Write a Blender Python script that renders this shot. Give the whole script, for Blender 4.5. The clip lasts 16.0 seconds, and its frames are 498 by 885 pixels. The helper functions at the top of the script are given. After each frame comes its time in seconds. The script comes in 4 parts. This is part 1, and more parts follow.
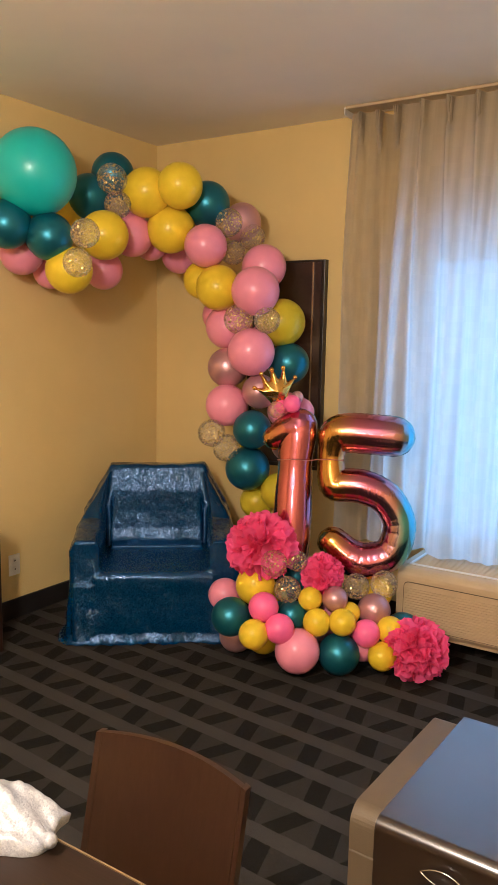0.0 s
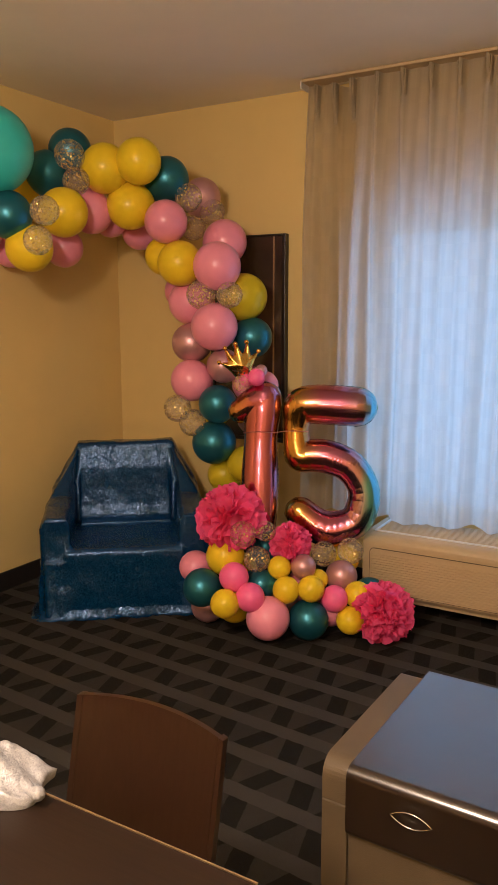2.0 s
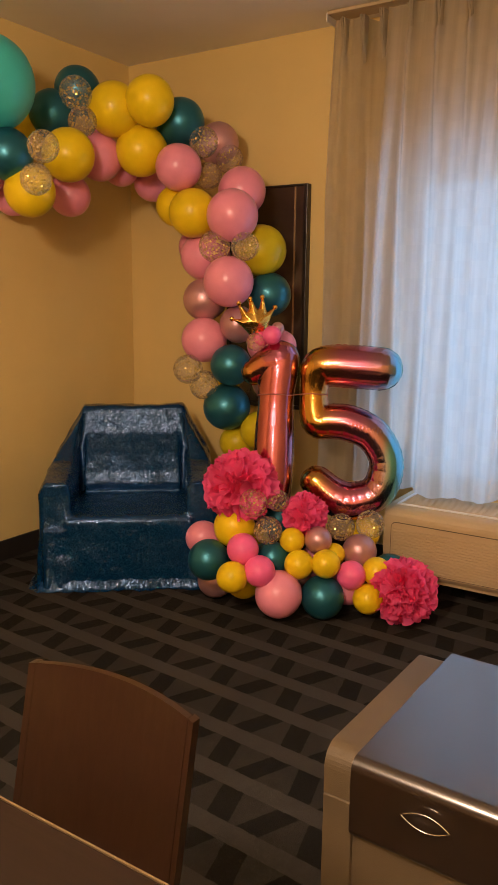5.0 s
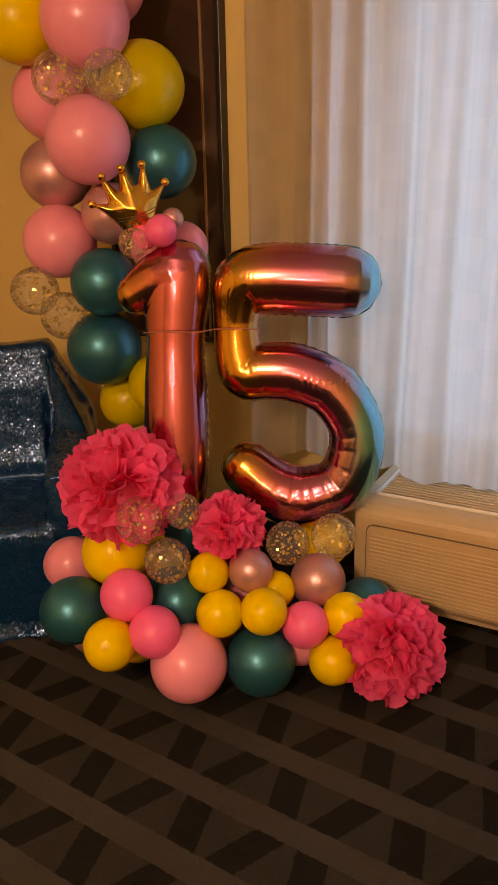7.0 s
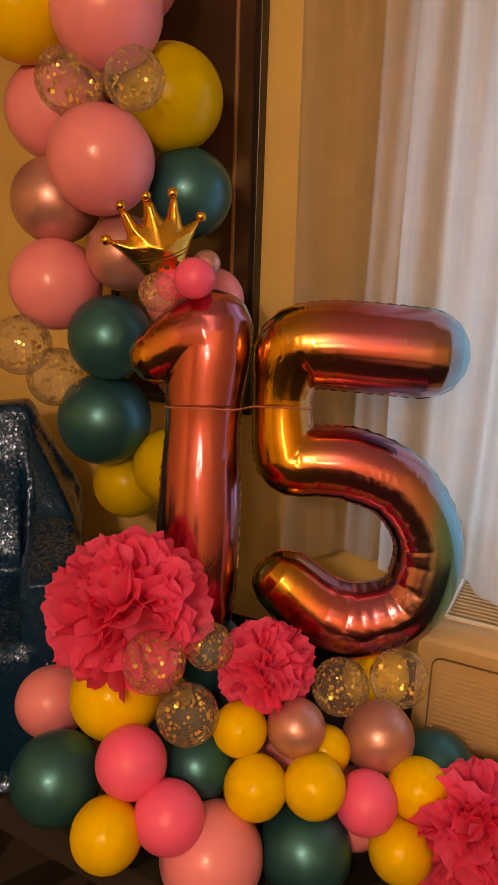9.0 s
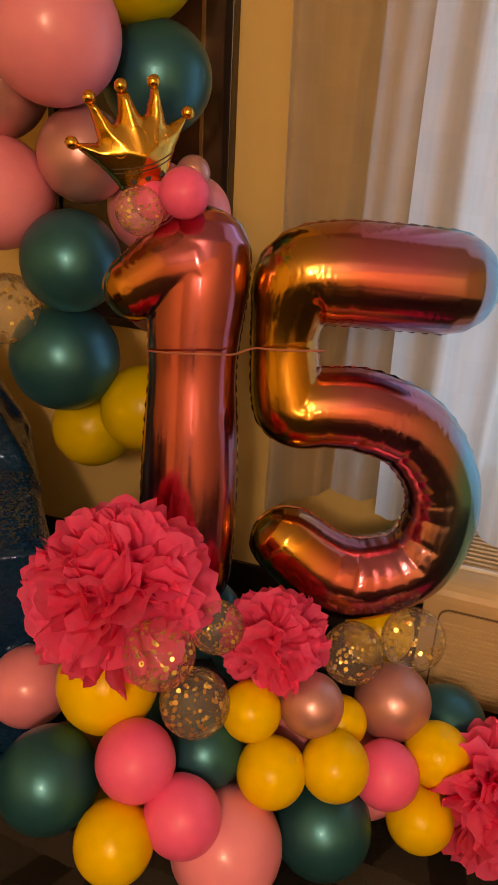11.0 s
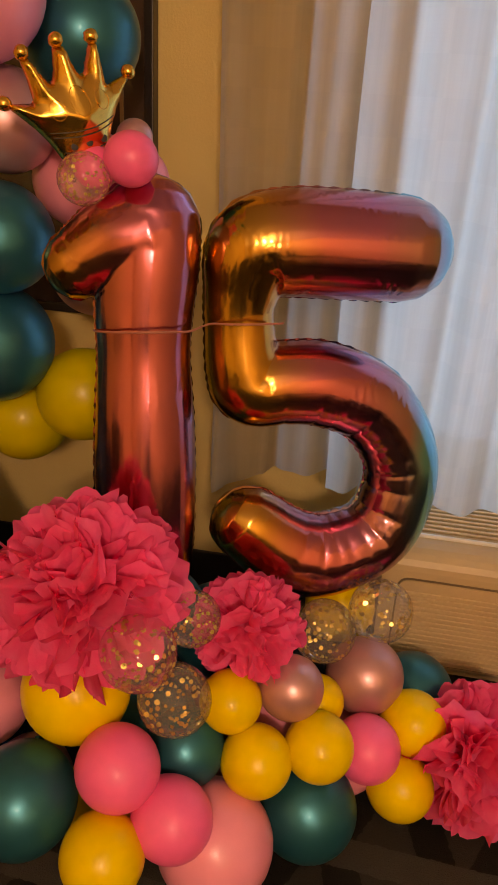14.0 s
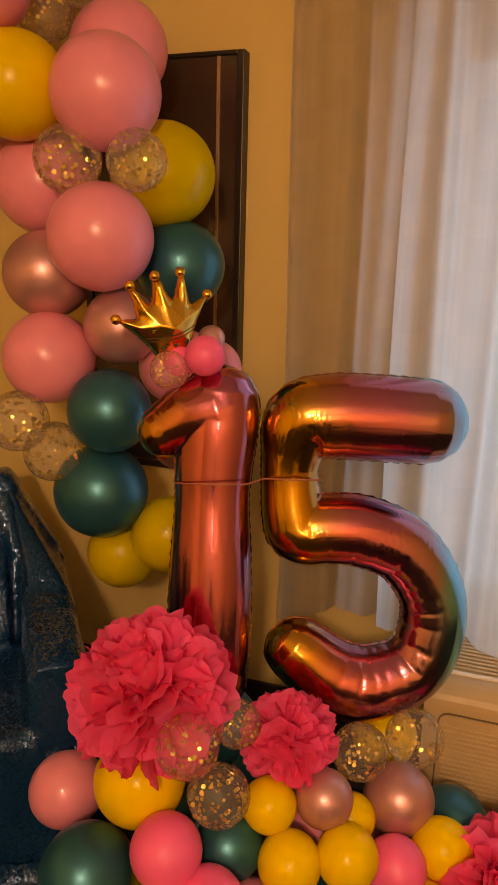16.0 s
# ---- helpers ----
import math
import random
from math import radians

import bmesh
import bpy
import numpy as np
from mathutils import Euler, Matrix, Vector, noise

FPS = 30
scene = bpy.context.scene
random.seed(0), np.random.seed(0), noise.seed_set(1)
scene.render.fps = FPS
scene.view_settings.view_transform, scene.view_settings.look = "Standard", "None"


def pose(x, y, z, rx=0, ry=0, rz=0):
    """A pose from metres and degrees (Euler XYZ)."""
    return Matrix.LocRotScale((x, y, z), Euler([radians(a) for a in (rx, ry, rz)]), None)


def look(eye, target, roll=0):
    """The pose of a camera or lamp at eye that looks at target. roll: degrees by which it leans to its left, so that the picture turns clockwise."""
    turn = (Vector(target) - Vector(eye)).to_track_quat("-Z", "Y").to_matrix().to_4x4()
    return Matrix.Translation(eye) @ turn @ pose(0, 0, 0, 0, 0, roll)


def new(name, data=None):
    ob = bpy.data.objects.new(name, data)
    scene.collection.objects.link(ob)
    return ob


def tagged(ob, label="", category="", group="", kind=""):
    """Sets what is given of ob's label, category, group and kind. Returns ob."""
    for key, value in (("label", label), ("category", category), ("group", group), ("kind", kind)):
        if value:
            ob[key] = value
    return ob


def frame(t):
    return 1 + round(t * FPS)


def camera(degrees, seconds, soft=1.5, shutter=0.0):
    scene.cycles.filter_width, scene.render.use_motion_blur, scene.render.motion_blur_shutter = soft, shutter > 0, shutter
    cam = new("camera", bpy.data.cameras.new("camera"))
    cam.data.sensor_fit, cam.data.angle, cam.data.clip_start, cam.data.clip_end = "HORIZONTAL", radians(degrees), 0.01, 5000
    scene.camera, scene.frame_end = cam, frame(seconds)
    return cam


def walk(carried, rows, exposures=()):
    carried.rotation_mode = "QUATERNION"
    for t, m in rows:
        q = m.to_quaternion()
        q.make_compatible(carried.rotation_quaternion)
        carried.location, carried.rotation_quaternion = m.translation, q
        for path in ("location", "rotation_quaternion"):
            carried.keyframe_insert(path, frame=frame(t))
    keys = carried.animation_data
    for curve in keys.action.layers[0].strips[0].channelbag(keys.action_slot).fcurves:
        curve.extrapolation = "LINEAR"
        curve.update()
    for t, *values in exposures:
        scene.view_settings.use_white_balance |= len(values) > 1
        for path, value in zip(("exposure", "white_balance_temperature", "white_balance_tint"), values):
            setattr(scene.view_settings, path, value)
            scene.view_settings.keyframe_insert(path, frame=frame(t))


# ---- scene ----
cam = camera(36.2, 16.0)
LAMP_POWER, WINDOW_POWER = 155.0, 12.0
EXPOSURES = [(0, 0.48, 4950, 10), (0.5, 0.42, 5000, 11), (1, 0.17, 5200, 12), (1.5, 0.03, 5400, 14), (3, 0.0, 6000, 17), (5.5, 0.05, 6400, 20), (6, 0.1, 7000, 23), (7, -0.05, 7900, 29), (9, -0.15, 8900, 31), (11.5, -0.15, 8100, 28), (12.5, -0.1, 8200, 28), (13.5, -0.1, 7500, 23), (14.5, -0.15, 7800, 27), (16, -0.15, 9300, 31)]
PATH = [
    (0, (3.251, -3.897, 1.569), (2.177, -2.233, 1.289), 1.1),
    (0.5, (3.275, -3.931, 1.573), (2.222, -2.259, 1.26), 0.9),
    (1, (3.29, -3.959, 1.584), (2.267, -2.272, 1.255), 0.1),
    (1.5, (3.286, -3.964, 1.571), (2.289, -2.262, 1.236), -0.1),
    (2, (3.278, -3.949, 1.558), (2.287, -2.245, 1.22), -0.1),
    (2.5, (3.271, -3.949, 1.562), (2.275, -2.25, 1.218), 0.3),
    (3, (3.257, -3.959, 1.56), (2.205, -2.29, 1.229), 1.9),
    (3.2, (3.262, -3.958, 1.559), (2.176, -2.31, 1.237), 1.9),
    (5.3, (3.187, -3.561, 1.395), (2.152, -1.898, 0.991), -0.1),
    (5.5, (3.153, -3.452, 1.423), (2.139, -1.793, 0.952), -0.8),
    (6, (2.971, -3.1, 1.404), (2.004, -1.441, 0.843), -1.2),
    (6.5, (2.812, -2.721, 1.37), (1.878, -1.068, 0.74), -1.4),
    (7, (2.656, -2.394, 1.35), (1.722, -0.747, 0.708), -1.2),
    (7.5, (2.463, -2.222, 1.285), (1.565, -0.568, 0.607), -1.1),
    (8, (2.361, -2.101, 1.271), (1.506, -0.491, 0.448), -0.7),
    (8.5, (2.269, -2.048, 1.283), (1.442, -0.368, 0.579), 0.2),
    (9, (2.228, -2.049, 1.329), (1.379, -0.317, 0.8), 1.9),
    (9.2, (2.214, -2.06, 1.337), (1.341, -0.319, 0.88), 2.2),
    (11.5, (1.834, -1.816, 1.402), (1.405, -0.099, 0.47), 4.2),
    (12, (1.697, -1.727, 1.434), (1.426, -0.021, 0.425), 5.6),
    (12.5, (1.595, -1.589, 1.393), (1.421, 0.149, 0.419), 5.9),
    (13, (1.602, -1.576, 1.352), (1.361, 0.243, 0.556), 4.3),
    (13.5, (1.668, -1.683, 1.309), (1.416, 0.131, 0.506), 3.8),
    (14, (1.805, -1.867, 1.338), (1.513, -0.071, 0.507), 3.2),
    (14.5, (1.891, -1.985, 1.322), (1.541, -0.176, 0.545), 1.9),
    (15, (2.0, -2.062, 1.341), (1.519, -0.294, 0.539), 0.1),
    (15.5, (2.059, -2.115, 1.356), (1.466, -0.334, 0.668), -0.1),
    (16, (2.027, -2.132, 1.426), (1.376, -0.297, 0.973), 1.5),
]
walk(cam, [(t, look(eye, target, roll)) for t, eye, target, roll in PATH],
     exposures=EXPOSURES)

# ---- world and lights ----
world = bpy.data.worlds.new("world")
scene.world = world
world.use_nodes = True
sky = world.node_tree.nodes.new("ShaderNodeTexSky")
sky.sky_type, sky.sun_disc = "NISHITA", False
sky.sun_elevation, sky.sun_rotation = radians(25), radians(200)
world.node_tree.links.new(sky.outputs["Color"], world.node_tree.nodes["Background"].inputs["Color"])
world.node_tree.nodes["Background"].inputs["Strength"].default_value = 0.05


def lamp(name, kind, power, colour, m, **extra):
    data = bpy.data.lights.new(name, kind)
    data.energy, data.color = power, colour
    for key, value in extra.items():
        if key == "size":
            data.size = value
        elif key == "size_y":
            data.shape, data.size_y = "RECTANGLE", value
        elif key == "radius":
            data.shadow_soft_size = value
    ob = new(name, data)
    ob.matrix_world = m
    return ob


# the lamp over the dining table and the daylight in the window
lamp("table_lamp_light", "POINT", LAMP_POWER, (1.0, 0.72, 0.47), pose(2.35, -4.0, 2.25), radius=0.13)
# added warm fill from the room's far end, no lamp known there
lamp("room_fill_light", "POINT", LAMP_POWER * 0.35, (1.0, 0.73, 0.49), pose(3.6, -5.6, 1.9), radius=0.2)
lamp("window_light", "AREA", WINDOW_POWER, (0.40, 0.67, 1.0), pose(2.605, 0.149, 1.24, -90, 0, 0), size=1.68, size_y=1.54)


# ---- materials ----
def material(name):
    m = bpy.data.materials.new(name)
    m.use_nodes = True
    return m, m.node_tree.nodes, m.node_tree.links, m.node_tree.nodes["Principled BSDF"]


def set_in(node, **values):
    for key, value in values.items():
        node.inputs[key.replace("_", " ")].default_value = value


def simple(name, colour, rough=0.5, metal=0.0, vary=0.12, scale=8.0, bump=0.0, bump_scale=200.0, specular=0.5,
           coat=0.0, trans=0.0, coat_rough=0.03):
    """Colour with soft large variation and fine relief."""
    m, nodes, links, bsdf = material(name)
    coord = nodes.new("ShaderNodeTexCoord")
    n1 = nodes.new("ShaderNodeTexNoise")
    set_in(n1, Scale=scale, Detail=6.0, Roughness=0.6)
    links.new(coord.outputs["Object"], n1.inputs["Vector"])
    ramp = nodes.new("ShaderNodeValToRGB")
    lo = [c * (1 - vary) for c in colour]
    hi = [min(1, c * (1 + vary)) for c in colour]
    ramp.color_ramp.elements[0].position, ramp.color_ramp.elements[1].position = 0.3, 0.7
    ramp.color_ramp.elements[0].color, ramp.color_ramp.elements[1].color = (*lo, 1), (*hi, 1)
    links.new(n1.outputs["Fac"], ramp.inputs["Fac"])
    links.new(ramp.outputs["Color"], bsdf.inputs["Base Color"])
    set_in(bsdf, Roughness=rough, Metallic=metal)
    bsdf.inputs["Specular IOR Level"].default_value = specular
    bsdf.inputs["Coat Weight"].default_value = coat
    bsdf.inputs["Coat Roughness"].default_value = coat_rough
    bsdf.inputs["Transmission Weight"].default_value = trans
    if bump:
        n2 = nodes.new("ShaderNodeTexNoise")
        set_in(n2, Scale=bump_scale, Detail=4.0)
        links.new(coord.outputs["Object"], n2.inputs["Vector"])
        b = nodes.new("ShaderNodeBump")
        set_in(b, Strength=bump, Distance=0.01)
        links.new(n2.outputs["Fac"], b.inputs["Height"])
        links.new(b.outputs["Normal"], bsdf.inputs["Normal"])
    return m


def mathn(nodes, links, op, a, b=None, c=None):
    n = nodes.new("ShaderNodeMath")
    n.operation = op
    for i, v in enumerate((a, b, c)):
        if v is None:
            continue
        if isinstance(v, (int, float)):
            n.inputs[i].default_value = v
        else:
            links.new(v, n.inputs[i])
    return n.outputs[0]


def carpet_material():
    """Charcoal carpet woven with grey bands and slanted dark blocks between them."""
    m, nodes, links, bsdf = material("carpet")
    coord = nodes.new("ShaderNodeTexCoord")
    mapping = nodes.new("ShaderNodeMapping")
    mapping.vector_type = "TEXTURE"
    mapping.inputs["Location"].default_value = (2.112, -1.248, 0)
    mapping.inputs["Rotation"].default_value = (0, 0, radians(-3.9))
    wob = nodes.new("ShaderNodeTexNoise")
    set_in(wob, Scale=90.0, Detail=2.0)
    links.new(coord.outputs["Object"], wob.inputs["Vector"])
    sub = nodes.new("ShaderNodeVectorMath")
    sub.operation = "MULTIPLY_ADD"
    links.new(wob.outputs["Color"], sub.inputs[0])
    sub.inputs[1].default_value = (0.012, 0.012, 0)
    links.new(coord.outputs["Object"], sub.inputs[2])
    links.new(sub.outputs[0], mapping.inputs["Vector"])
    sep = nodes.new("ShaderNodeSeparateXYZ")
    links.new(mapping.outputs[0], sep.inputs[0])
    q = lambda op, a, b=None, c=None: mathn(nodes, links, op, a, b, c)
    u, v = sep.outputs[0], q("MULTIPLY", sep.outputs[1], -1.0)
    row = q("FLOOR", q("DIVIDE", v, 0.193))
    fv = q("SUBTRACT", v, q("MULTIPLY", row, 0.193))
    fu = q("WRAP", q("ADD", u, q("MULTIPLY", row, 0.141)), 0.2957, 0.0)
    body = q("LESS_THAN", fv, 0.125)
    # block one leans right going down, block two leans left
    s1 = q("SUBTRACT", fu, q("MULTIPLY", fv, 0.31))
    d1 = q("MULTIPLY", q("GREATER_THAN", s1, 0.0), q("LESS_THAN", s1, 0.075))
    s2 = q("ADD", fu, q("MULTIPLY", fv, 0.41))
    d2 = q("MULTIPLY", q("GREATER_THAN", s2, 0.192), q("LESS_THAN", s2, 0.266))
    dark = q("MULTIPLY", q("MAXIMUM", d1, d2), body)
    mix1 = nodes.new("ShaderNodeMix")
    mix1.data_type = "RGBA"
    mix1.inputs[6].default_value, mix1.inputs[7].default_value = (0.051, 0.047, 0.042, 1), (0.032, 0.0295, 0.026, 1)
    links.new(body, mix1.inputs[0])
    mix2 = nodes.new("ShaderNodeMix")
    mix2.data_type = "RGBA"
    mix2.inputs[7].default_value = (0.0125, 0.0115, 0.0105, 1)
    links.new(mix1.outputs[2], mix2.inputs[6])
    links.new(dark, mix2.inputs[0])
    n1 = nodes.new("ShaderNodeTexNoise")
    set_in(n1, Scale=350.0, Detail=3.0)
    links.new(coord.outputs["Object"], n1.inputs["Vector"])
    n2 = nodes.new("ShaderNodeTexNoise")
    set_in(n2, Scale=2.5, Detail=4.0)
    links.new(coord.outputs["Object"], n2.inputs["Vector"])
    k = q("MULTIPLY", q("MULTIPLY_ADD", n1.outputs["Fac"], 0.9, 0.55), q("MULTIPLY_ADD", n2.outputs["Fac"], 0.5, 0.75))
    vm = nodes.new("ShaderNodeVectorMath")
    vm.operation = "SCALE"
    links.new(mix2.outputs[2], vm.inputs[0])
    links.new(k, vm.inputs[3])
    links.new(vm.outputs[0], bsdf.inputs["Base Color"])
    set_in(bsdf, Roughness=0.95)
    bsdf.inputs["Specular IOR Level"].default_value = 0.1
    b = nodes.new("ShaderNodeBump")
    set_in(b, Strength=0.5, Distance=0.006)
    links.new(n1.outputs["Fac"], b.inputs["Height"])
    links.new(b.outputs["Normal"], bsdf.inputs["Normal"])
    return m


def wood(name, dark, light, rough=0.35, coat=0.3, axis=2, specular=0.5):
    m, nodes, links, bsdf = material(name)
    coord = nodes.new("ShaderNodeTexCoord")
    mapping = nodes.new("ShaderNodeMapping")
    stretch = [14.0, 14.0, 14.0]
    stretch[axis] = 0.8
    mapping.inputs["Scale"].default_value = stretch
    links.new(coord.outputs["Object"], mapping.inputs["Vector"])
    n = nodes.new("ShaderNodeTexNoise")
    set_in(n, Scale=8.0, Detail=8.0, Roughness=0.6, Distortion=0.15)
    links.new(mapping.outputs[0], n.inputs["Vector"])
    ramp = nodes.new("ShaderNodeValToRGB")
    ramp.color_ramp.elements[0].position, ramp.color_ramp.elements[1].position = 0.3, 0.75
    ramp.color_ramp.elements[0].color, ramp.color_ramp.elements[1].color = (*dark, 1), (*light, 1)
    links.new(n.outputs["Fac"], ramp.inputs["Fac"])
    links.new(ramp.outputs["Color"], bsdf.inputs["Base Color"])
    set_in(bsdf, Roughness=rough)
    bsdf.inputs["Coat Weight"].default_value = coat
    bsdf.inputs["Coat Roughness"].default_value = 0.2
    bsdf.inputs["Specular IOR Level"].default_value = specular
    b = nodes.new("ShaderNodeBump")
    set_in(b, Strength=0.08, Distance=0.004)
    links.new(n.outputs["Fac"], b.inputs["Height"])
    links.new(b.outputs["Normal"], bsdf.inputs["Normal"])
    return m


def latex(name, colour, rough=0.28, pearl=0.0, tip=0.8, shine=0.5):
    """Stretched balloon rubber: glossy, a little translucent, darker at the crown tip (object +z)."""
    m, nodes, links, bsdf = material(name)
    coord = nodes.new("ShaderNodeTexCoord")
    sep = nodes.new("ShaderNodeSeparateXYZ")
    links.new(coord.outputs["Object"], sep.inputs[0])
    ramp = nodes.new("ShaderNodeValToRGB")
    ramp.color_ramp.elements[0].position, ramp.color_ramp.elements[1].position = 1.008, 1.026
    ramp.color_ramp.elements[0].color = (*colour, 1)
    ramp.color_ramp.elements[1].color = (*[c * tip for c in colour], 1)
    links.new(sep.outputs[2], ramp.inputs["Fac"])
    n = nodes.new("ShaderNodeTexNoise")
    set_in(n, Scale=2.2, Detail=5.0)
    links.new(coord.outputs["Object"], n.inputs["Vector"])
    info = nodes.new("ShaderNodeObjectInfo")
    hsv = nodes.new("ShaderNodeHueSaturation")
    links.new(ramp.outputs["Color"], hsv.inputs["Color"])
    val = mathn(nodes, links, "ADD", mathn(nodes, links, "MULTIPLY_ADD", n.outputs["Fac"], 0.22, 0.84),
                mathn(nodes, links, "MULTIPLY", info.outputs["Random"], 0.10))
    links.new(val, hsv.inputs["Value"])
    links.new(hsv.outputs["Color"], bsdf.inputs["Base Color"])
    set_in(bsdf, Roughness=rough, Metallic=pearl)
    bsdf.inputs["Specular IOR Level"].default_value = shine
    bsdf.inputs["Coat Weight"].default_value = 0.08
    bsdf.inputs["Coat Roughness"].default_value = 0.12
    n2 = nodes.new("ShaderNodeTexNoise")
    set_in(n2, Scale=60.0, Detail=2.0)
    links.new(coord.outputs["Object"], n2.inputs["Vector"])
    b = nodes.new("ShaderNodeBump")
    set_in(b, Strength=0.03, Distance=0.01)
    links.new(n2.outputs["Fac"], b.inputs["Height"])
    links.new(b.outputs["Normal"], bsdf.inputs["Normal"])
    return m


def clear_latex():
    m, nodes, links, bsdf = material("clear_latex")
    out = nodes["Material Output"]
    tr = nodes.new("ShaderNodeBsdfTransparent")
    tr.inputs["Color"].default_value = (0.985, 0.98, 0.97, 1)
    gl = nodes.new("ShaderNodeBsdfGlossy")
    gl.inputs["Roughness"].default_value = 0.08
    df = nodes.new("ShaderNodeBsdfTranslucent")
    df.inputs["Color"].default_value = (0.85, 0.80, 0.74, 1)
    fr = nodes.new("ShaderNodeLayerWeight")
    fr.inputs["Blend"].default_value = 0.2
    m1, m2 = nodes.new("ShaderNodeMixShader"), nodes.new("ShaderNodeMixShader")
    m1.inputs[0].default_value = 0.15
    skin, milk = nodes.new("ShaderNodeBsdfDiffuse"), nodes.new("ShaderNodeMixShader")
    skin.inputs["Color"].default_value = (0.85, 0.80, 0.74, 1)
    links.new(df.outputs[0], milk.inputs[1])
    links.new(skin.outputs[0], milk.inputs[2])
    links.new(tr.outputs[0], m1.inputs[1])
    links.new(milk.outputs[0], m1.inputs[2])
    links.new(mathn(nodes, links, "MINIMUM", fr.outputs[0], 0.5), m2.inputs[0])
    links.new(m1.outputs[0], m2.inputs[1])
    links.new(gl.outputs[0], m2.inputs[2])
    links.new(m2.outputs[0], out.inputs["Surface"])
    return m


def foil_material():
    """Gold-to-rose foil, front and back panel; blue at the right paints the window's reflection."""
    m, nodes, links, bsdf = material("gold_rose_foil_blue_glint")
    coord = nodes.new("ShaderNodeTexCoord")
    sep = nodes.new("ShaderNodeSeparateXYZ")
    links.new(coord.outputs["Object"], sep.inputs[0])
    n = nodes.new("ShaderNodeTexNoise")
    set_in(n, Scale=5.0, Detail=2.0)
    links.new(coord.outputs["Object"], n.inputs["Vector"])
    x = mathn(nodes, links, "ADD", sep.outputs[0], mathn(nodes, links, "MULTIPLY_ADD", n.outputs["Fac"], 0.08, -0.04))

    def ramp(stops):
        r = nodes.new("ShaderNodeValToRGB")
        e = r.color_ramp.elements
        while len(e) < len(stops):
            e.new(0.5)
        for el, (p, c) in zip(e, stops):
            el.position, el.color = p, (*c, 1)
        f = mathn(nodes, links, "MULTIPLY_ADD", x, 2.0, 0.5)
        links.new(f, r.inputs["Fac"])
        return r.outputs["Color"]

    # last stops put the window's blue into the colour, wider on the back
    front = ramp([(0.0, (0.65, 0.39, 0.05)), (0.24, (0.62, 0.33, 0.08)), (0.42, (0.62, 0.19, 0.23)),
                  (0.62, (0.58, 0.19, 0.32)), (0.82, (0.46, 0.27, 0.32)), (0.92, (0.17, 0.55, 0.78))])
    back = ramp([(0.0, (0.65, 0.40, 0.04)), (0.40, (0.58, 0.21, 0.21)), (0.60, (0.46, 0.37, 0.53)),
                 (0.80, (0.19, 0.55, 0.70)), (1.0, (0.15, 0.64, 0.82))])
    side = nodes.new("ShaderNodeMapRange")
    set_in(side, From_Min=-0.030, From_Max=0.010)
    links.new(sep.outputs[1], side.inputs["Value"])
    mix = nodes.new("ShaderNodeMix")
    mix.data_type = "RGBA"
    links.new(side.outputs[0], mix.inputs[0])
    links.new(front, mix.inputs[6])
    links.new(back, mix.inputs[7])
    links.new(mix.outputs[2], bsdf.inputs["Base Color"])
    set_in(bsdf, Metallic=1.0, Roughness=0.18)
    w = nodes.new("ShaderNodeTexWave")
    set_in(w, Scale=18.0, Distortion=9.0, Detail=2.0)
    links.new(coord.outputs["Object"], w.inputs["Vector"])
    n3 = nodes.new("ShaderNodeTexNoise")
    set_in(n3, Scale=9.0, Detail=1.0)
    links.new(coord.outputs["Object"], n3.inputs["Vector"])
    gate = nodes.new("ShaderNodeMapRange")
    set_in(gate, From_Min=0.52, From_Max=0.68)
    links.new(n3.outputs["Fac"], gate.inputs["Value"])
    h = mathn(nodes, links, "MULTIPLY", w.outputs["Fac"], gate.outputs[0])
    b = nodes.new("ShaderNodeBump")
    set_in(b, Strength=0.12, Distance=0.004)
    links.new(h, b.inputs["Height"])
    links.new(b.outputs["Normal"], bsdf.inputs["Normal"])
    return m


def gold_foil():
    m, nodes, links, bsdf = material("gold_foil")
    set_in(bsdf, Metallic=1.0, Roughness=0.24)
    bsdf.inputs["Base Color"].default_value = (0.83, 0.50, 0.10, 1)
    coord = nodes.new("ShaderNodeTexCoord")
    n = nodes.new("ShaderNodeTexNoise")
    set_in(n, Scale=40.0, Detail=3.0)
    links.new(coord.outputs["Object"], n.inputs["Vector"])
    b = nodes.new("ShaderNodeBump")
    set_in(b, Strength=0.25, Distance=0.003)
    links.new(n.outputs["Fac"], b.inputs["Height"])
    links.new(b.outputs["Normal"], bsdf.inputs["Normal"])
    return m


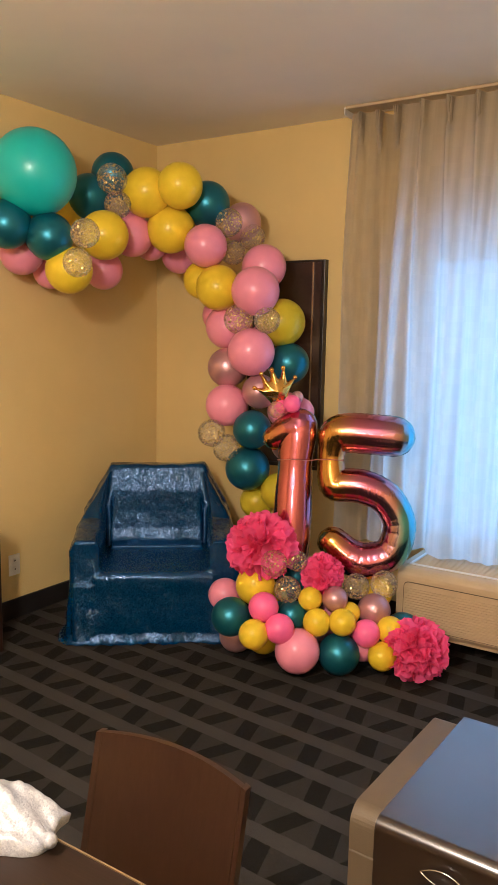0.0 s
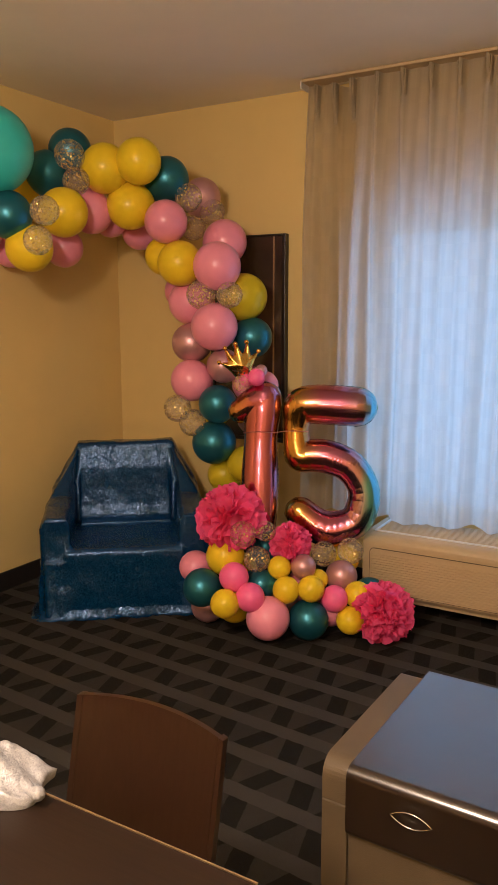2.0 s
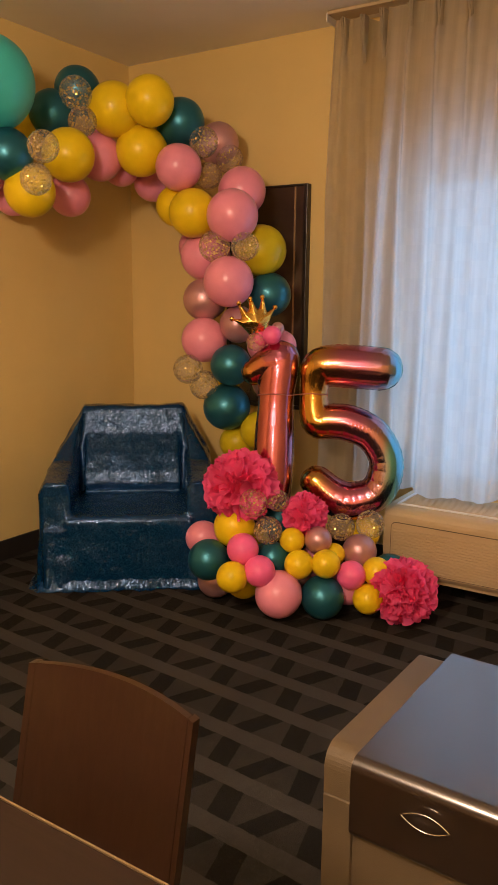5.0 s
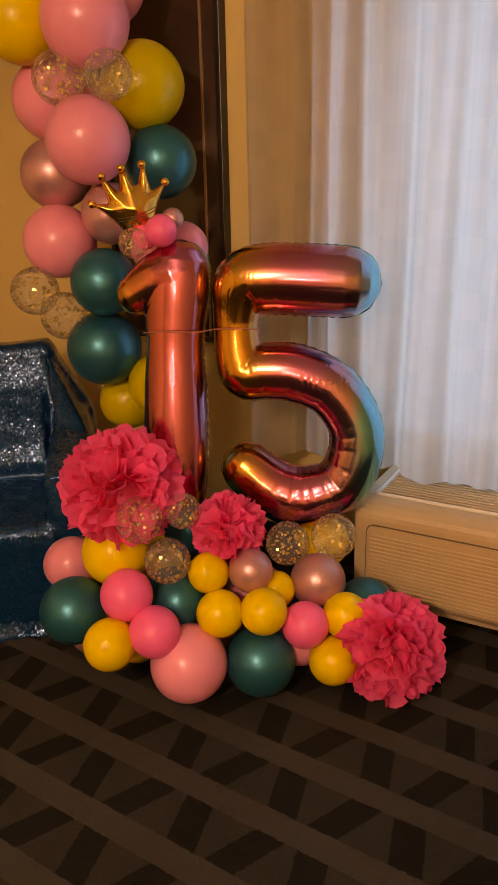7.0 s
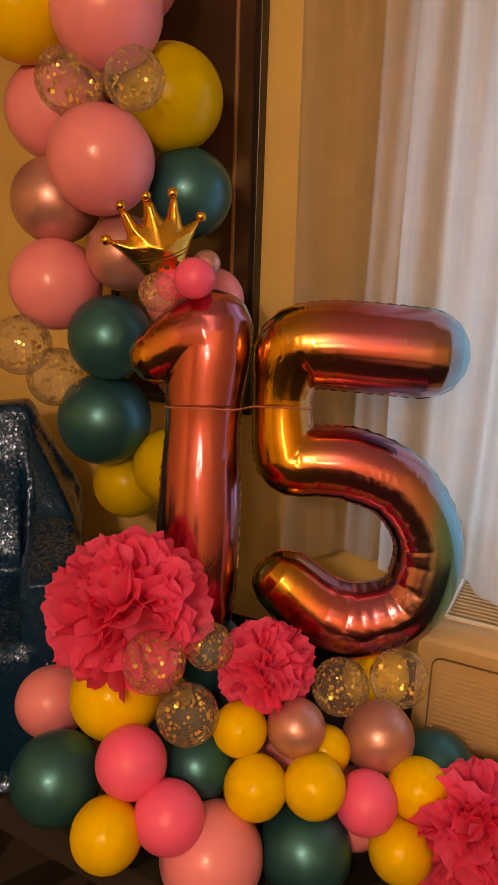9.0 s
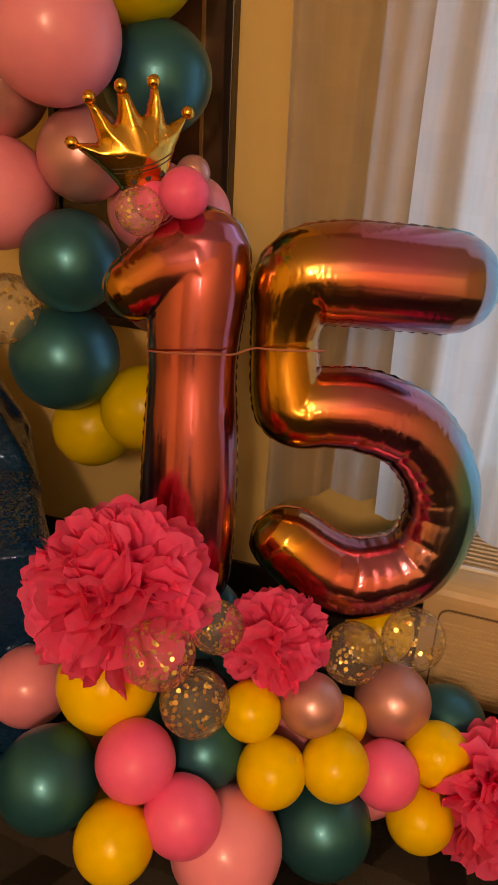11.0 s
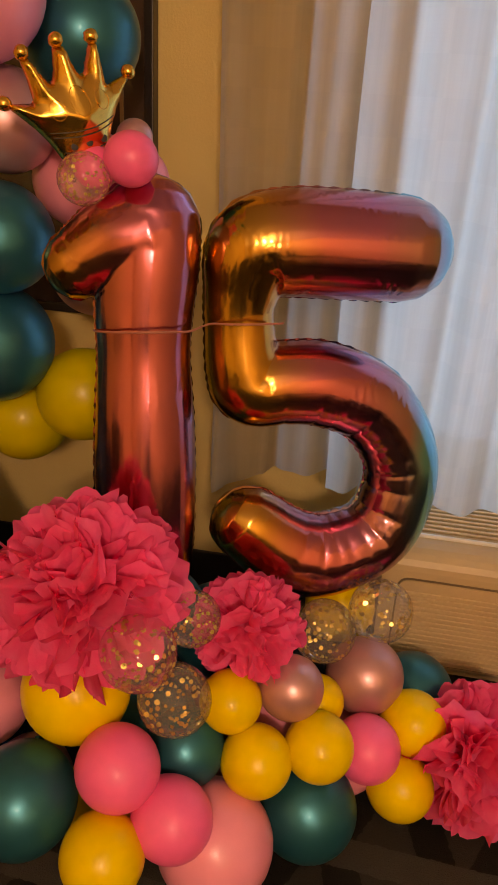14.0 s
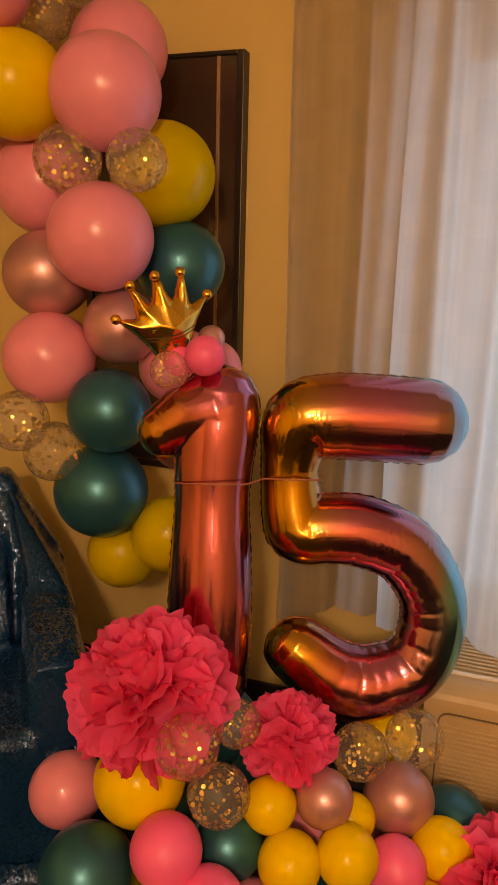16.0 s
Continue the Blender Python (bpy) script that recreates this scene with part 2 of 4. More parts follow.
def sequin_cloth(name, cloth, sparkle, rough, cell=260.0, fold=0.5, metal=0.6, coat=0.9, tilt=0.7, drape=0.0):
    """Cloth set with small sequins, each tilted its own way."""
    m, nodes, links, bsdf = material(name)
    coord = nodes.new("ShaderNodeTexCoord")
    vor = nodes.new("ShaderNodeTexVoronoi")
    set_in(vor, Scale=cell)
    links.new(coord.outputs["Object"], vor.inputs["Vector"])
    mix = nodes.new("ShaderNodeMix")
    mix.data_type = "RGBA"
    mix.inputs[6].default_value, mix.inputs[7].default_value = (*cloth, 1), (*sparkle, 1)
    sep = nodes.new("ShaderNodeSeparateColor")
    links.new(vor.outputs["Color"], sep.inputs[0])
    links.new(sep.outputs[0], mix.inputs[0])
    links.new(mix.outputs[2], bsdf.inputs["Base Color"])
    set_in(bsdf, Metallic=metal, Roughness=rough)
    bsdf.inputs["Coat Weight"].default_value = coat
    bsdf.inputs["Coat Roughness"].default_value = 0.12
    # tilt of each sequin
    nm = nodes.new("ShaderNodeVectorMath")
    nm.operation = "MULTIPLY_ADD"
    links.new(vor.outputs["Color"], nm.inputs[0])
    nm.inputs[1].default_value = (tilt, tilt, tilt)
    nm.inputs[2].default_value = (-tilt / 2, -tilt / 2, -tilt / 2)
    geo = nodes.new("ShaderNodeNewGeometry")
    n1 = nodes.new("ShaderNodeTexNoise")
    set_in(n1, Scale=7.0, Detail=5.0, Distortion=0.6)
    mp = nodes.new("ShaderNodeMapping")
    mp.inputs["Scale"].default_value = (1.6, 1.0, 0.55)
    links.new(coord.outputs["Object"], mp.inputs["Vector"])
    links.new(mp.outputs[0], n1.inputs["Vector"])
    b = nodes.new("ShaderNodeBump")
    set_in(b, Strength=fold, Distance=0.03)
    links.new(n1.outputs["Fac"], b.inputs["Height"])
    if drape:
        # hanging creases, long in z, that come and go over the cloth
        n2, n3 = nodes.new("ShaderNodeTexNoise"), nodes.new("ShaderNodeTexNoise")
        set_in(n2, Scale=1.0, Detail=3.0, Distortion=0.8)
        set_in(n3, Scale=4.0, Detail=1.0)
        mq = nodes.new("ShaderNodeMapping")
        mq.inputs["Scale"].default_value = (26.0, 22.0, 3.5)
        links.new(coord.outputs["Object"], mq.inputs["Vector"])
        links.new(mq.outputs[0], n2.inputs["Vector"])
        links.new(coord.outputs["Object"], n3.inputs["Vector"])
        where = nodes.new("ShaderNodeMapRange")
        set_in(where, From_Min=0.42, From_Max=0.62, To_Min=0.1)
        links.new(n3.outputs["Fac"], where.inputs["Value"])
        b2 = nodes.new("ShaderNodeBump")
        set_in(b2, Distance=0.02)
        links.new(mathn(nodes, links, "MULTIPLY", where.outputs[0], drape), b2.inputs["Strength"])
        links.new(n2.outputs["Fac"], b2.inputs["Height"])
        links.new(b.outputs["Normal"], b2.inputs["Normal"])
        b = b2
    add = nodes.new("ShaderNodeVectorMath")
    add.operation = "ADD"
    links.new(b.outputs["Normal"], add.inputs[0])
    links.new(nm.outputs[0], add.inputs[1])
    nrm = nodes.new("ShaderNodeVectorMath")
    nrm.operation = "NORMALIZE"
    links.new(add.outputs[0], nrm.inputs[0])
    links.new(nrm.outputs[0], bsdf.inputs["Normal"])
    links.new(nrm.outputs[0], bsdf.inputs["Coat Normal"])
    return m


def sheer_material():
    """Thin white sheer with a faint woven check, letting daylight through."""
    m, nodes, links, bsdf = material("sheer_fabric")
    out = nodes["Material Output"]
    coord = nodes.new("ShaderNodeTexCoord")
    sep = nodes.new("ShaderNodeSeparateXYZ")
    links.new(coord.outputs["Object"], sep.inputs[0])
    q = lambda op, a, b=None, c=None: mathn(nodes, links, op, a, b, c)
    cx = q("FLOOR", q("DIVIDE", sep.outputs[0], 0.075))
    cz = q("FLOOR", q("DIVIDE", sep.outputs[2], 0.075))
    check = q("MODULO", q("ABSOLUTE", q("ADD", cx, cz)), 2.0)
    weave = q("MULTIPLY_ADD", q("SINE", q("MULTIPLY", sep.outputs[2], 900.0)), 0.12, 0.88)
    # gathered cloth's density as streaks, fold light and shade put into the tone
    fold_streaks = nodes.new("ShaderNodeTexNoise")
    set_in(fold_streaks, Scale=1.0, Detail=5.0, Roughness=0.6)
    gm = nodes.new("ShaderNodeMapping")
    gm.inputs["Scale"].default_value = (26.0, 1.0, 0.35)
    links.new(coord.outputs["Object"], gm.inputs["Vector"])
    links.new(gm.outputs[0], fold_streaks.inputs["Vector"])
    tone = q("MULTIPLY", q("MULTIPLY_ADD", q("MULTIPLY", check, weave), 0.010, 0.89), q("MULTIPLY_ADD", fold_streaks.outputs["Fac"], 0.55, 0.68))
    comb = nodes.new("ShaderNodeCombineColor")
    links.new(tone, comb.inputs[0])
    links.new(q("MULTIPLY", tone, 0.97), comb.inputs[1])
    links.new(q("MULTIPLY", tone, 0.90), comb.inputs[2])
    df = nodes.new("ShaderNodeBsdfDiffuse")
    tl = nodes.new("ShaderNodeBsdfTranslucent")
    tp = nodes.new("ShaderNodeBsdfTransparent")
    shade = nodes.new("ShaderNodeMix")
    shade.data_type = "RGBA"
    shade.inputs[6].default_value, shade.inputs[7].default_value = (0.48, 0.405, 0.285, 1), (0.52, 0.44, 0.31, 1)
    links.new(q("MULTIPLY", check, weave), shade.inputs[0])
    links.new(shade.outputs[2], df.inputs["Color"])
    links.new(comb.outputs[0], tl.inputs["Color"])
    m1, m2 = nodes.new("ShaderNodeMixShader"), nodes.new("ShaderNodeMixShader")
    m1.inputs[0].default_value = 0.60
    links.new(df.outputs[0], m1.inputs[1])
    links.new(tl.outputs[0], m1.inputs[2])
    links.new(q("MULTIPLY_ADD", check, 0.0, 0.085), m2.inputs[0])
    links.new(m1.outputs[0], m2.inputs[1])
    links.new(tp.outputs[0], m2.inputs[2])
    links.new(m2.outputs[0], out.inputs["Surface"])
    return m


def tissue_material():
    """Thin crinkled tissue paper, lit from both sides."""
    m, nodes, links, bsdf = material("pink_tissue_paper")
    coord = nodes.new("ShaderNodeTexCoord")
    n = nodes.new("ShaderNodeTexNoise")
    set_in(n, Scale=5.0, Detail=5.0)
    links.new(coord.outputs["Object"], n.inputs["Vector"])
    ramp = nodes.new("ShaderNodeValToRGB")
    ramp.color_ramp.elements[0].position, ramp.color_ramp.elements[1].position = 0.3, 0.7
    ramp.color_ramp.elements[0].color, ramp.color_ramp.elements[1].color = (1.0, 0.13, 0.37, 1), (1.0, 0.20, 0.46, 1)
    links.new(n.outputs["Fac"], ramp.inputs["Fac"])
    b = nodes.new("ShaderNodeBump")
    set_in(b, Strength=0.12, Distance=0.05)
    links.new(n.outputs["Fac"], b.inputs["Height"])
    df, tl, mix = nodes.new("ShaderNodeBsdfDiffuse"), nodes.new("ShaderNodeBsdfTranslucent"), nodes.new("ShaderNodeMixShader")
    for s in (df, tl):
        links.new(ramp.outputs["Color"], s.inputs["Color"])
        links.new(b.outputs["Normal"], s.inputs["Normal"])
    mix.inputs[0].default_value = 0.45
    links.new(df.outputs[0], mix.inputs[1])
    links.new(tl.outputs[0], mix.inputs[2])
    links.new(mix.outputs[0], nodes["Material Output"].inputs["Surface"])
    return m


WALL = simple("wall_paint", (0.70, 0.54, 0.22), 0.75, vary=0.04, scale=1.6, bump=0.12, bump_scale=160, specular=0.25)
CEIL = simple("ceiling_paint", (0.86, 0.81, 0.70), 0.9, vary=0.04, scale=1.2, bump=0.07, bump_scale=120, specular=0.15)
CARPET = carpet_material()
BLACK = simple("black_vinyl", (0.018, 0.016, 0.015), 0.5, vary=0.3, scale=6)
WHITE = simple("white_enamel", (0.72, 0.70, 0.66), 0.45, vary=0.06, scale=5)
BEIGE = simple("beige_plastic", (0.50, 0.39, 0.235), 0.42, vary=0.06, scale=5, bump=0.05, bump_scale=400)
GRILLE_DARK = simple("grille_dark", (0.05, 0.045, 0.04), 0.7, vary=0.2)
CHAIR_WOOD = wood("chair_wood", (0.024, 0.010, 0.005), (0.033, 0.0145, 0.007), 0.28, 0.6)
TABLE_WOOD = wood("table_wood", (0.013, 0.0065, 0.003), (0.021, 0.0105, 0.005), 0.5, 0.0, axis=0, specular=0.28)
LACQUER = simple("brown_lacquer", (0.026, 0.015, 0.009), 0.3, vary=0.2, scale=3, coat=1.0, coat_rough=0.16)
LACQUER.node_tree.nodes["Principled BSDF"].inputs["Coat IOR"].default_value = 1.9
TAUPE = simple("taupe_vinyl", (0.125, 0.092, 0.052), 0.55, vary=0.1, scale=6, bump=0.15, bump_scale=300)
FRAME_WOOD = simple("black_frame_wood", (0.014, 0.010, 0.009), 0.35, vary=0.3, scale=12)
# brass of the picture's inlay, also the table edge's painted highlight
BRASS = simple("brass_inlay_and_edge_glint", (0.42, 0.30, 0.16), 0.4, metal=0.7, vary=0.1)
PRINT = simple("dark_print", (0.055, 0.036, 0.026), 0.16, vary=0.5, scale=1.8, coat=0.4)
STEEL = simple("brushed_steel", (0.6, 0.58, 0.55), 0.25, metal=1.0, vary=0.08)
SHEER = sheer_material()
COVER = sequin_cloth("blue_sequin_cloth", (0.003, 0.040, 0.135), (0.005, 0.068, 0.205), 0.17, cell=200.0, fold=0.15, tilt=0.38, coat=0.4, metal=0.5, drape=0.22)
WHITE_SEQUIN = sequin_cloth("white_sequin_cloth", (0.31, 0.315, 0.33), (0.42, 0.425, 0.44), 0.4, cell=420, fold=0.3, metal=0.1, tilt=0.35, coat=0.5)
TISSUE = tissue_material()
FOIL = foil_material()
GOLD = gold_foil()
CLEAR = clear_latex()
CONFETTI = simple("gold_confetti", (0.90, 0.62, 0.18), 0.28, metal=0.9, vary=0.3, scale=30)
RIBBON = simple("rose_ribbon", (0.42, 0.16, 0.12), 0.4, vary=0.1)
LATEX = {
    "pink": latex("pink_latex", (0.82, 0.29, 0.42)),
    "hot": latex("hot_pink_latex", (0.93, 0.14, 0.37), 0.42),
    "yellow": latex("yellow_latex", (0.80, 0.58, 0.001), 0.34, shine=0.28),
    "teal": latex("pearl_teal_latex", (0.026, 0.175, 0.250), 0.36, pearl=0.65),
    # yellow latex again, darkened: the garland's shade put into its colour
    "shaded_yellow": latex("shaded_yellow_latex", (0.50, 0.41, 0.003), 0.34, shine=0.28),
    "turq": latex("turquoise_latex", (0.045, 0.50, 0.46), 0.35),
    "mauve": latex("pearl_mauve_latex", (0.58, 0.33, 0.36), 0.36, pearl=0.6),
}
WORDS = {
    "pink": "glossy light-pink latex balloon", "hot": "matte hot-pink latex balloon", "yellow": "glossy golden-yellow latex balloon",
    "shaded_yellow": "glossy yellow latex balloon with shade painted in",
    "teal": "pearly dark-teal latex balloon", "turq": "giant matte turquoise latex balloon", "mauve": "pearly mauve latex balloon",
    "clear": "clear latex balloon filled with gold confetti", "clears": "small clear latex balloon filled with confetti",
}


# ---- mesh helpers ----
def finish(name, bm, mat, smooth=True):
    me = bpy.data.meshes.new(name)
    bmesh.ops.recalc_face_normals(bm, faces=bm.faces)
    bm.to_mesh(me)
    bm.free()
    me.materials.append(mat)
    if smooth:
        me.shade_smooth()
    return me


def part(name, bm, mat, parent=None, label="", smooth=False, m=None):
    ob = new(name, bm if isinstance(bm, bpy.types.Mesh) else finish(name, bm, mat, smooth))
    if m is not None:
        ob.matrix_world = m
    if parent is not None:
        ob.parent = parent
    if label:
        tagged(ob, label)
    return ob


def thing(name, m, label, category, group="", kind=""):
    ob = new(name)
    ob.empty_display_size = 0.1
    ob.matrix_world = m
    return tagged(ob, label, category, group, kind)


def box(bm, lo, hi, bevel=0.0, seg=2):
    r = bmesh.ops.create_cube(bm, size=1.0)
    vs = r["verts"]
    for v in vs:
        v.co = Vector([lo[i] if v.co[i] < 0 else hi[i] for i in range(3)])
    if bevel:
        es = list({e for v in vs for e in v.link_edges})
        bmesh.ops.bevel(bm, geom=es, offset=bevel, segments=seg, affect="EDGES", profile=0.5)
    return bm


def boxed(lo, hi, bevel=0.0, seg=2):
    return box(bmesh.new(), lo, hi, bevel, seg)


def hull(bm, points):
    vs = [bm.verts.new(p) for p in points]
    r = bmesh.ops.convex_hull(bm, input=vs)
    for v in r["geom_interior"]:
        if isinstance(v, bmesh.types.BMVert) and v.is_valid:
            bm.verts.remove(v)
    return bm


def smooth_path(points, per=10):
    """Catmull-Rom through points of any length, last value of each may be a radius."""
    pts = [np.array(p, float) for p in points]
    pts = [2 * pts[0] - pts[1]] + pts + [2 * pts[-1] - pts[-2]]
    out = []
    for a, b, c, d in zip(pts, pts[1:], pts[2:], pts[3:]):
        for i in range(per):
            t = i / per
            out.append(0.5 * (2 * b + (c - a) * t + (2 * a - 5 * b + 4 * c - d) * t * t + (3 * b - a - 3 * c + d) * t ** 3))
    out.append(pts[-2])
    return out


def tube(bm, path, n=24, flat=1.0, crease=None):
    """A tube in the x-z plane along rows (x, z, radius) with round ends; flat squeezes its depth (y)."""
    path = [np.array(p, float) for p in path]
    rows = []
    def ring(c, tangent, r, k):
        side = np.array([tangent[1], -tangent[0]])
        row = []
        for j in range(n):
            a = 2 * math.pi * j / n
            rr = r * (crease(k, a) if crease else 1.0)
            p = c + side * rr * math.cos(a)
            row.append(bm.verts.new((p[0], rr * flat * math.sin(a), p[1])))
        rows.append(row)
    def tang(i):
        t = path[min(i + 1, len(path) - 1)][:2] - path[max(i - 1, 0)][:2]
        return t / np.linalg.norm(t)
    t0, t1 = tang(0), tang(len(path) - 1)
    for a in (82, 65, 45, 22):
        ring(path[0][:2] - t0 * path[0][2] * math.sin(radians(a)), t0, path[0][2] * math.cos(radians(a)), 0)
    for i, p in enumerate(path):
        ring(p[:2], tang(i), p[2], i)
    for a in (22, 45, 65, 82):
        ring(path[-1][:2] + t1 * path[-1][2] * math.sin(radians(a)), t1, path[-1][2] * math.cos(radians(a)), len(path) - 1)
    for r1, r2 in zip(rows, rows[1:]):
        for j in range(n):
            bm.faces.new((r1[j], r1[(j + 1) % n], r2[(j + 1) % n], r2[j]))
    bm.faces.new(rows[0])
    bm.faces.new(rows[-1][::-1])
    return bm


def remeshed(ob, voxel, smooth=4, noise_strength=0.0, noise_size=0.1):
    r = ob.modifiers.new("union", "REMESH")
    r.mode, r.voxel_size, r.use_smooth_shade = "VOXEL", voxel, True
    if smooth:
        s = ob.modifiers.new("soften", "SMOOTH")
        s.factor, s.iterations = 0.5, smooth
    if noise_strength:
        tex = bpy.data.textures.new(ob.name, "CLOUDS")
        tex.noise_scale, tex.noise_depth = noise_size, 2
        d = ob.modifiers.new("folds", "DISPLACE")
        d.texture, d.strength, d.mid_level = tex, noise_strength, 0.5
    return ob


# ---- structure ----
EAST, SOUTH, HIGH = 4.6, -7.0, 2.74
struct = lambda name, bm, mat, label: tagged(part(name, bm, mat), label, name.split("_")[0], kind="structure")
struct("floor", boxed((-0.2, SOUTH - 0.2, -0.15), (EAST + 0.2, 0.2, 0)), CARPET, "charcoal carpet with grey bands and slanted dark blocks")
struct("ceiling", boxed((-0.2, SOUTH - 0.2, HIGH), (EAST + 0.2, 0.2, HIGH + 0.15)), CEIL, "plain off-white painted plaster ceiling")
struct("wall_west", boxed((-0.15, SOUTH - 0.15, 0), (0, 0.15, HIGH)), WALL, "tan painted wall, plain and smooth")
struct("wall_east", boxed((EAST, SOUTH, 0), (EAST + 0.15, 0.15, HIGH)), WALL, "tan painted wall, plain and smooth")
struct("wall_south", boxed((0, SOUTH - 0.15, 0), (EAST + 0.15, SOUTH, HIGH)), WALL, "tan painted wall, plain and smooth")
WX0, WX1, WZ0, WZ1 = 1.76, 3.45, 0.46, 2.02
bm = bmesh.new()
box(bm, (0, 0, 0), (WX0, 0.15, HIGH))
box(bm, (WX1, 0, 0), (EAST, 0.15, HIGH))
box(bm, (WX0, 0, 0), (WX1, 0.15, WZ0))
box(bm, (WX0, 0, WZ1), (WX1, 0.15, HIGH))
struct("wall_north", bm, WALL, "tan painted wall with a wide window opening")
bm = boxed((0, SOUTH, 0), (0.012, 0, 0.11), 0.003)
struct("baseboard_west", bm, BLACK, "black vinyl baseboard along the wall")
struct("baseboard_north", boxed((0.012, -0.012, 0), (EAST, 0, 0.11), 0.003), BLACK, "black vinyl baseboard along the wall")
window = tagged(thing("window_1", pose(0, 0.11, 0), "wide white-framed window behind sheer curtains", "window"), kind="structure")
bm = bmesh.new()
for lo, hi in (((WX0, 0, WZ0), (WX0 + 0.05, 0.03, WZ1)), ((WX1 - 0.05, 0, WZ0), (WX1, 0.03, WZ1)),
               ((WX0 + 0.05, 0, WZ0), (WX1 - 0.05, 0.03, WZ0 + 0.05)), ((WX0 + 0.05, 0, WZ1 - 0.05), (WX1 - 0.05, 0.03, WZ1)),
               ((2.54, 0, WZ0 + 0.05), (2.59, 0.03, WZ1 - 0.05))):
    box(bm, lo, hi, 0.004)
part("window_frame", bm, WHITE, window)
pane = simple("window_glass", (0.95, 0.97, 0.97), 0.02, vary=0.0, trans=1.0)
for x0, x1 in ((WX0 + 0.05, 2.54), (2.59, WX1 - 0.05)):
    g = part("pane", boxed((x0, 0.012, WZ0 + 0.05), (x1, 0.018, WZ1 - 0.05)), pane, window)
    g.visible_shadow = False


# ---- curtains ----
def curtain(x0, x1, y, z0, z1, pleats, seed, amp=0.035, back=0.0):
    """A hanging sheer: pinched pleats at the head, loose folds below, hem slightly uneven."""
    rng = random.Random(seed)
    bm = bmesh.new()
    nx, nz = int((x1 - x0) / 0.008), 46
    ph = [rng.uniform(0, 6.28) for _ in range(8)]
    rows = []
    for j in range(nz + 1):
        t = j / nz
        row = []
        for i in range(nx + 1):
            s = i / nx
            x = x0 + (x1 - x0) * s
            near = min(abs(x - p) for p in pleats) if pleats else 1
            loose = min(1.0, t * 3.5)
            fold = math.sin(x * 44 + ph[0] + 0.8 * math.sin(x * 9 + ph[1])) * 0.6 + math.sin(x * 23 + ph[2] + t * 1.4) * 0.4
            fold -= 0.8 * math.cos(2 * math.pi * (x - 1.71) / 0.135) * math.exp(-t * 3.0)
            fold += 0.25 * math.sin(x * 87 + ph[3] + t * 2)
            pinch = 1.0 - 0.55 * math.exp(-((t - 0.045) / 0.018) ** 2)
            head = -0.070 * math.exp(-(near / 0.016) ** 2) * pinch * math.exp(-t * 4.0) + 0.014 * math.exp(-(near / 0.05) ** 2) * (1 - loose)
            high = max(0.0, 1 - t / 0.36)
            yy = y + 0.085 * high + amp * fold * (0.12 + 0.88 * loose) * (0.7 + 0.3 * t) + head
            yy -= 0.065 * max(0.0, 1 - abs(x - 1.458) / 0.026) * (0.4 + 0.6 * t)
            yy += 0.085 * min(1.0, max(0.0, (x - 1.575) / 0.02)) * min(1.0, max(0.0, (1.80 - x) / 0.02)) * back
            zz = z1 + (z0 - z1) * t + 0.012 * math.sin(x * 11 + ph[4]) * t + 0.010 * math.sin(x * 31 + ph[5]) * t ** 6
            row.append(bm.verts.new((x - 0.025 * high + 0.006 * math.sin(t * 6 + x * 15), yy, zz)))
        rows.append(row)
    for a, b in zip(rows, rows[1:]):
        for i in range(nx):
            bm.faces.new((a[i], a[i + 1], b[i + 1], b[i]))
    return bm


PLEATS = [1.50, 1.60, 1.71, 1.845, 1.98, 2.115, 2.25, 2.385, 2.52, 2.655, 2.79, 2.925, 3.06, 3.195, 3.33]
tagged(part("curtain", curtain(1.435, 1.735, -0.195, 0.470, 2.715, PLEATS[:3], 4, 0.030, 1.0), SHEER, smooth=True),
       "sheer beige curtain panel gathered beside the window", "curtain", "window curtains")
tagged(part("curtain", curtain(1.728, 3.55, -0.240, 0.488, 2.715, PLEATS[2:], 9, 0.040), SHEER, smooth=True),
       "sheer white pleated curtain panel drawn across the window", "curtain", "window curtains")
for ob, heads, y in ((bpy.data.objects["curtain"], PLEATS[:2], -0.115), (bpy.data.objects["curtain.001"], PLEATS[2:], -0.145)):
    for x in heads:
        for dx in (-0.006, 0.0, 0.006):
            bm = bmesh.new()
            hull(bm, [(x - 0.022 + dx * 1.8 + s * 0.002, y - 0.062 + abs(dx), 2.705) for s in (-1, 1)] + [(x - 0.022 + dx * 1.8 + s * 0.003, y - 0.005, 2.705) for s in (-1, 1)]
                 + [(x - 0.022 + dx * 0.3 + s * 0.002, y - 0.046, 2.60) for s in (-1, 1)] + [(x - 0.020 + dx + s * 0.002, y - 0.012, 2.50) for s in (-1, 1)])
            part("pleat", bm, SHEER, ob)
track = thing("curtain_track", pose(0, 0, 0), "cream ceiling curtain track with a board for the curtain's return", "curtain track")
part("rail", boxed((1.412, -0.20, 2.722), (3.6, -0.09, 2.738), 0.004), BEIGE, track)
# added white board in place of the curtain head wrapping to the wall
part("curtain_return", boxed((1.400, -0.19, 2.695), (1.408, -0.002, 2.735), 0.002), WHITE, track)

# ---- wall heater under the window ----
HX0, HX1, HF, HZ0, HZ1 = 1.885, 2.96, -0.385, 0.115, 0.440
heater = thing("wall_heater", pose(0, 0, 0), "beige through-wall heater and cooler with louvred front below the window", "heater")
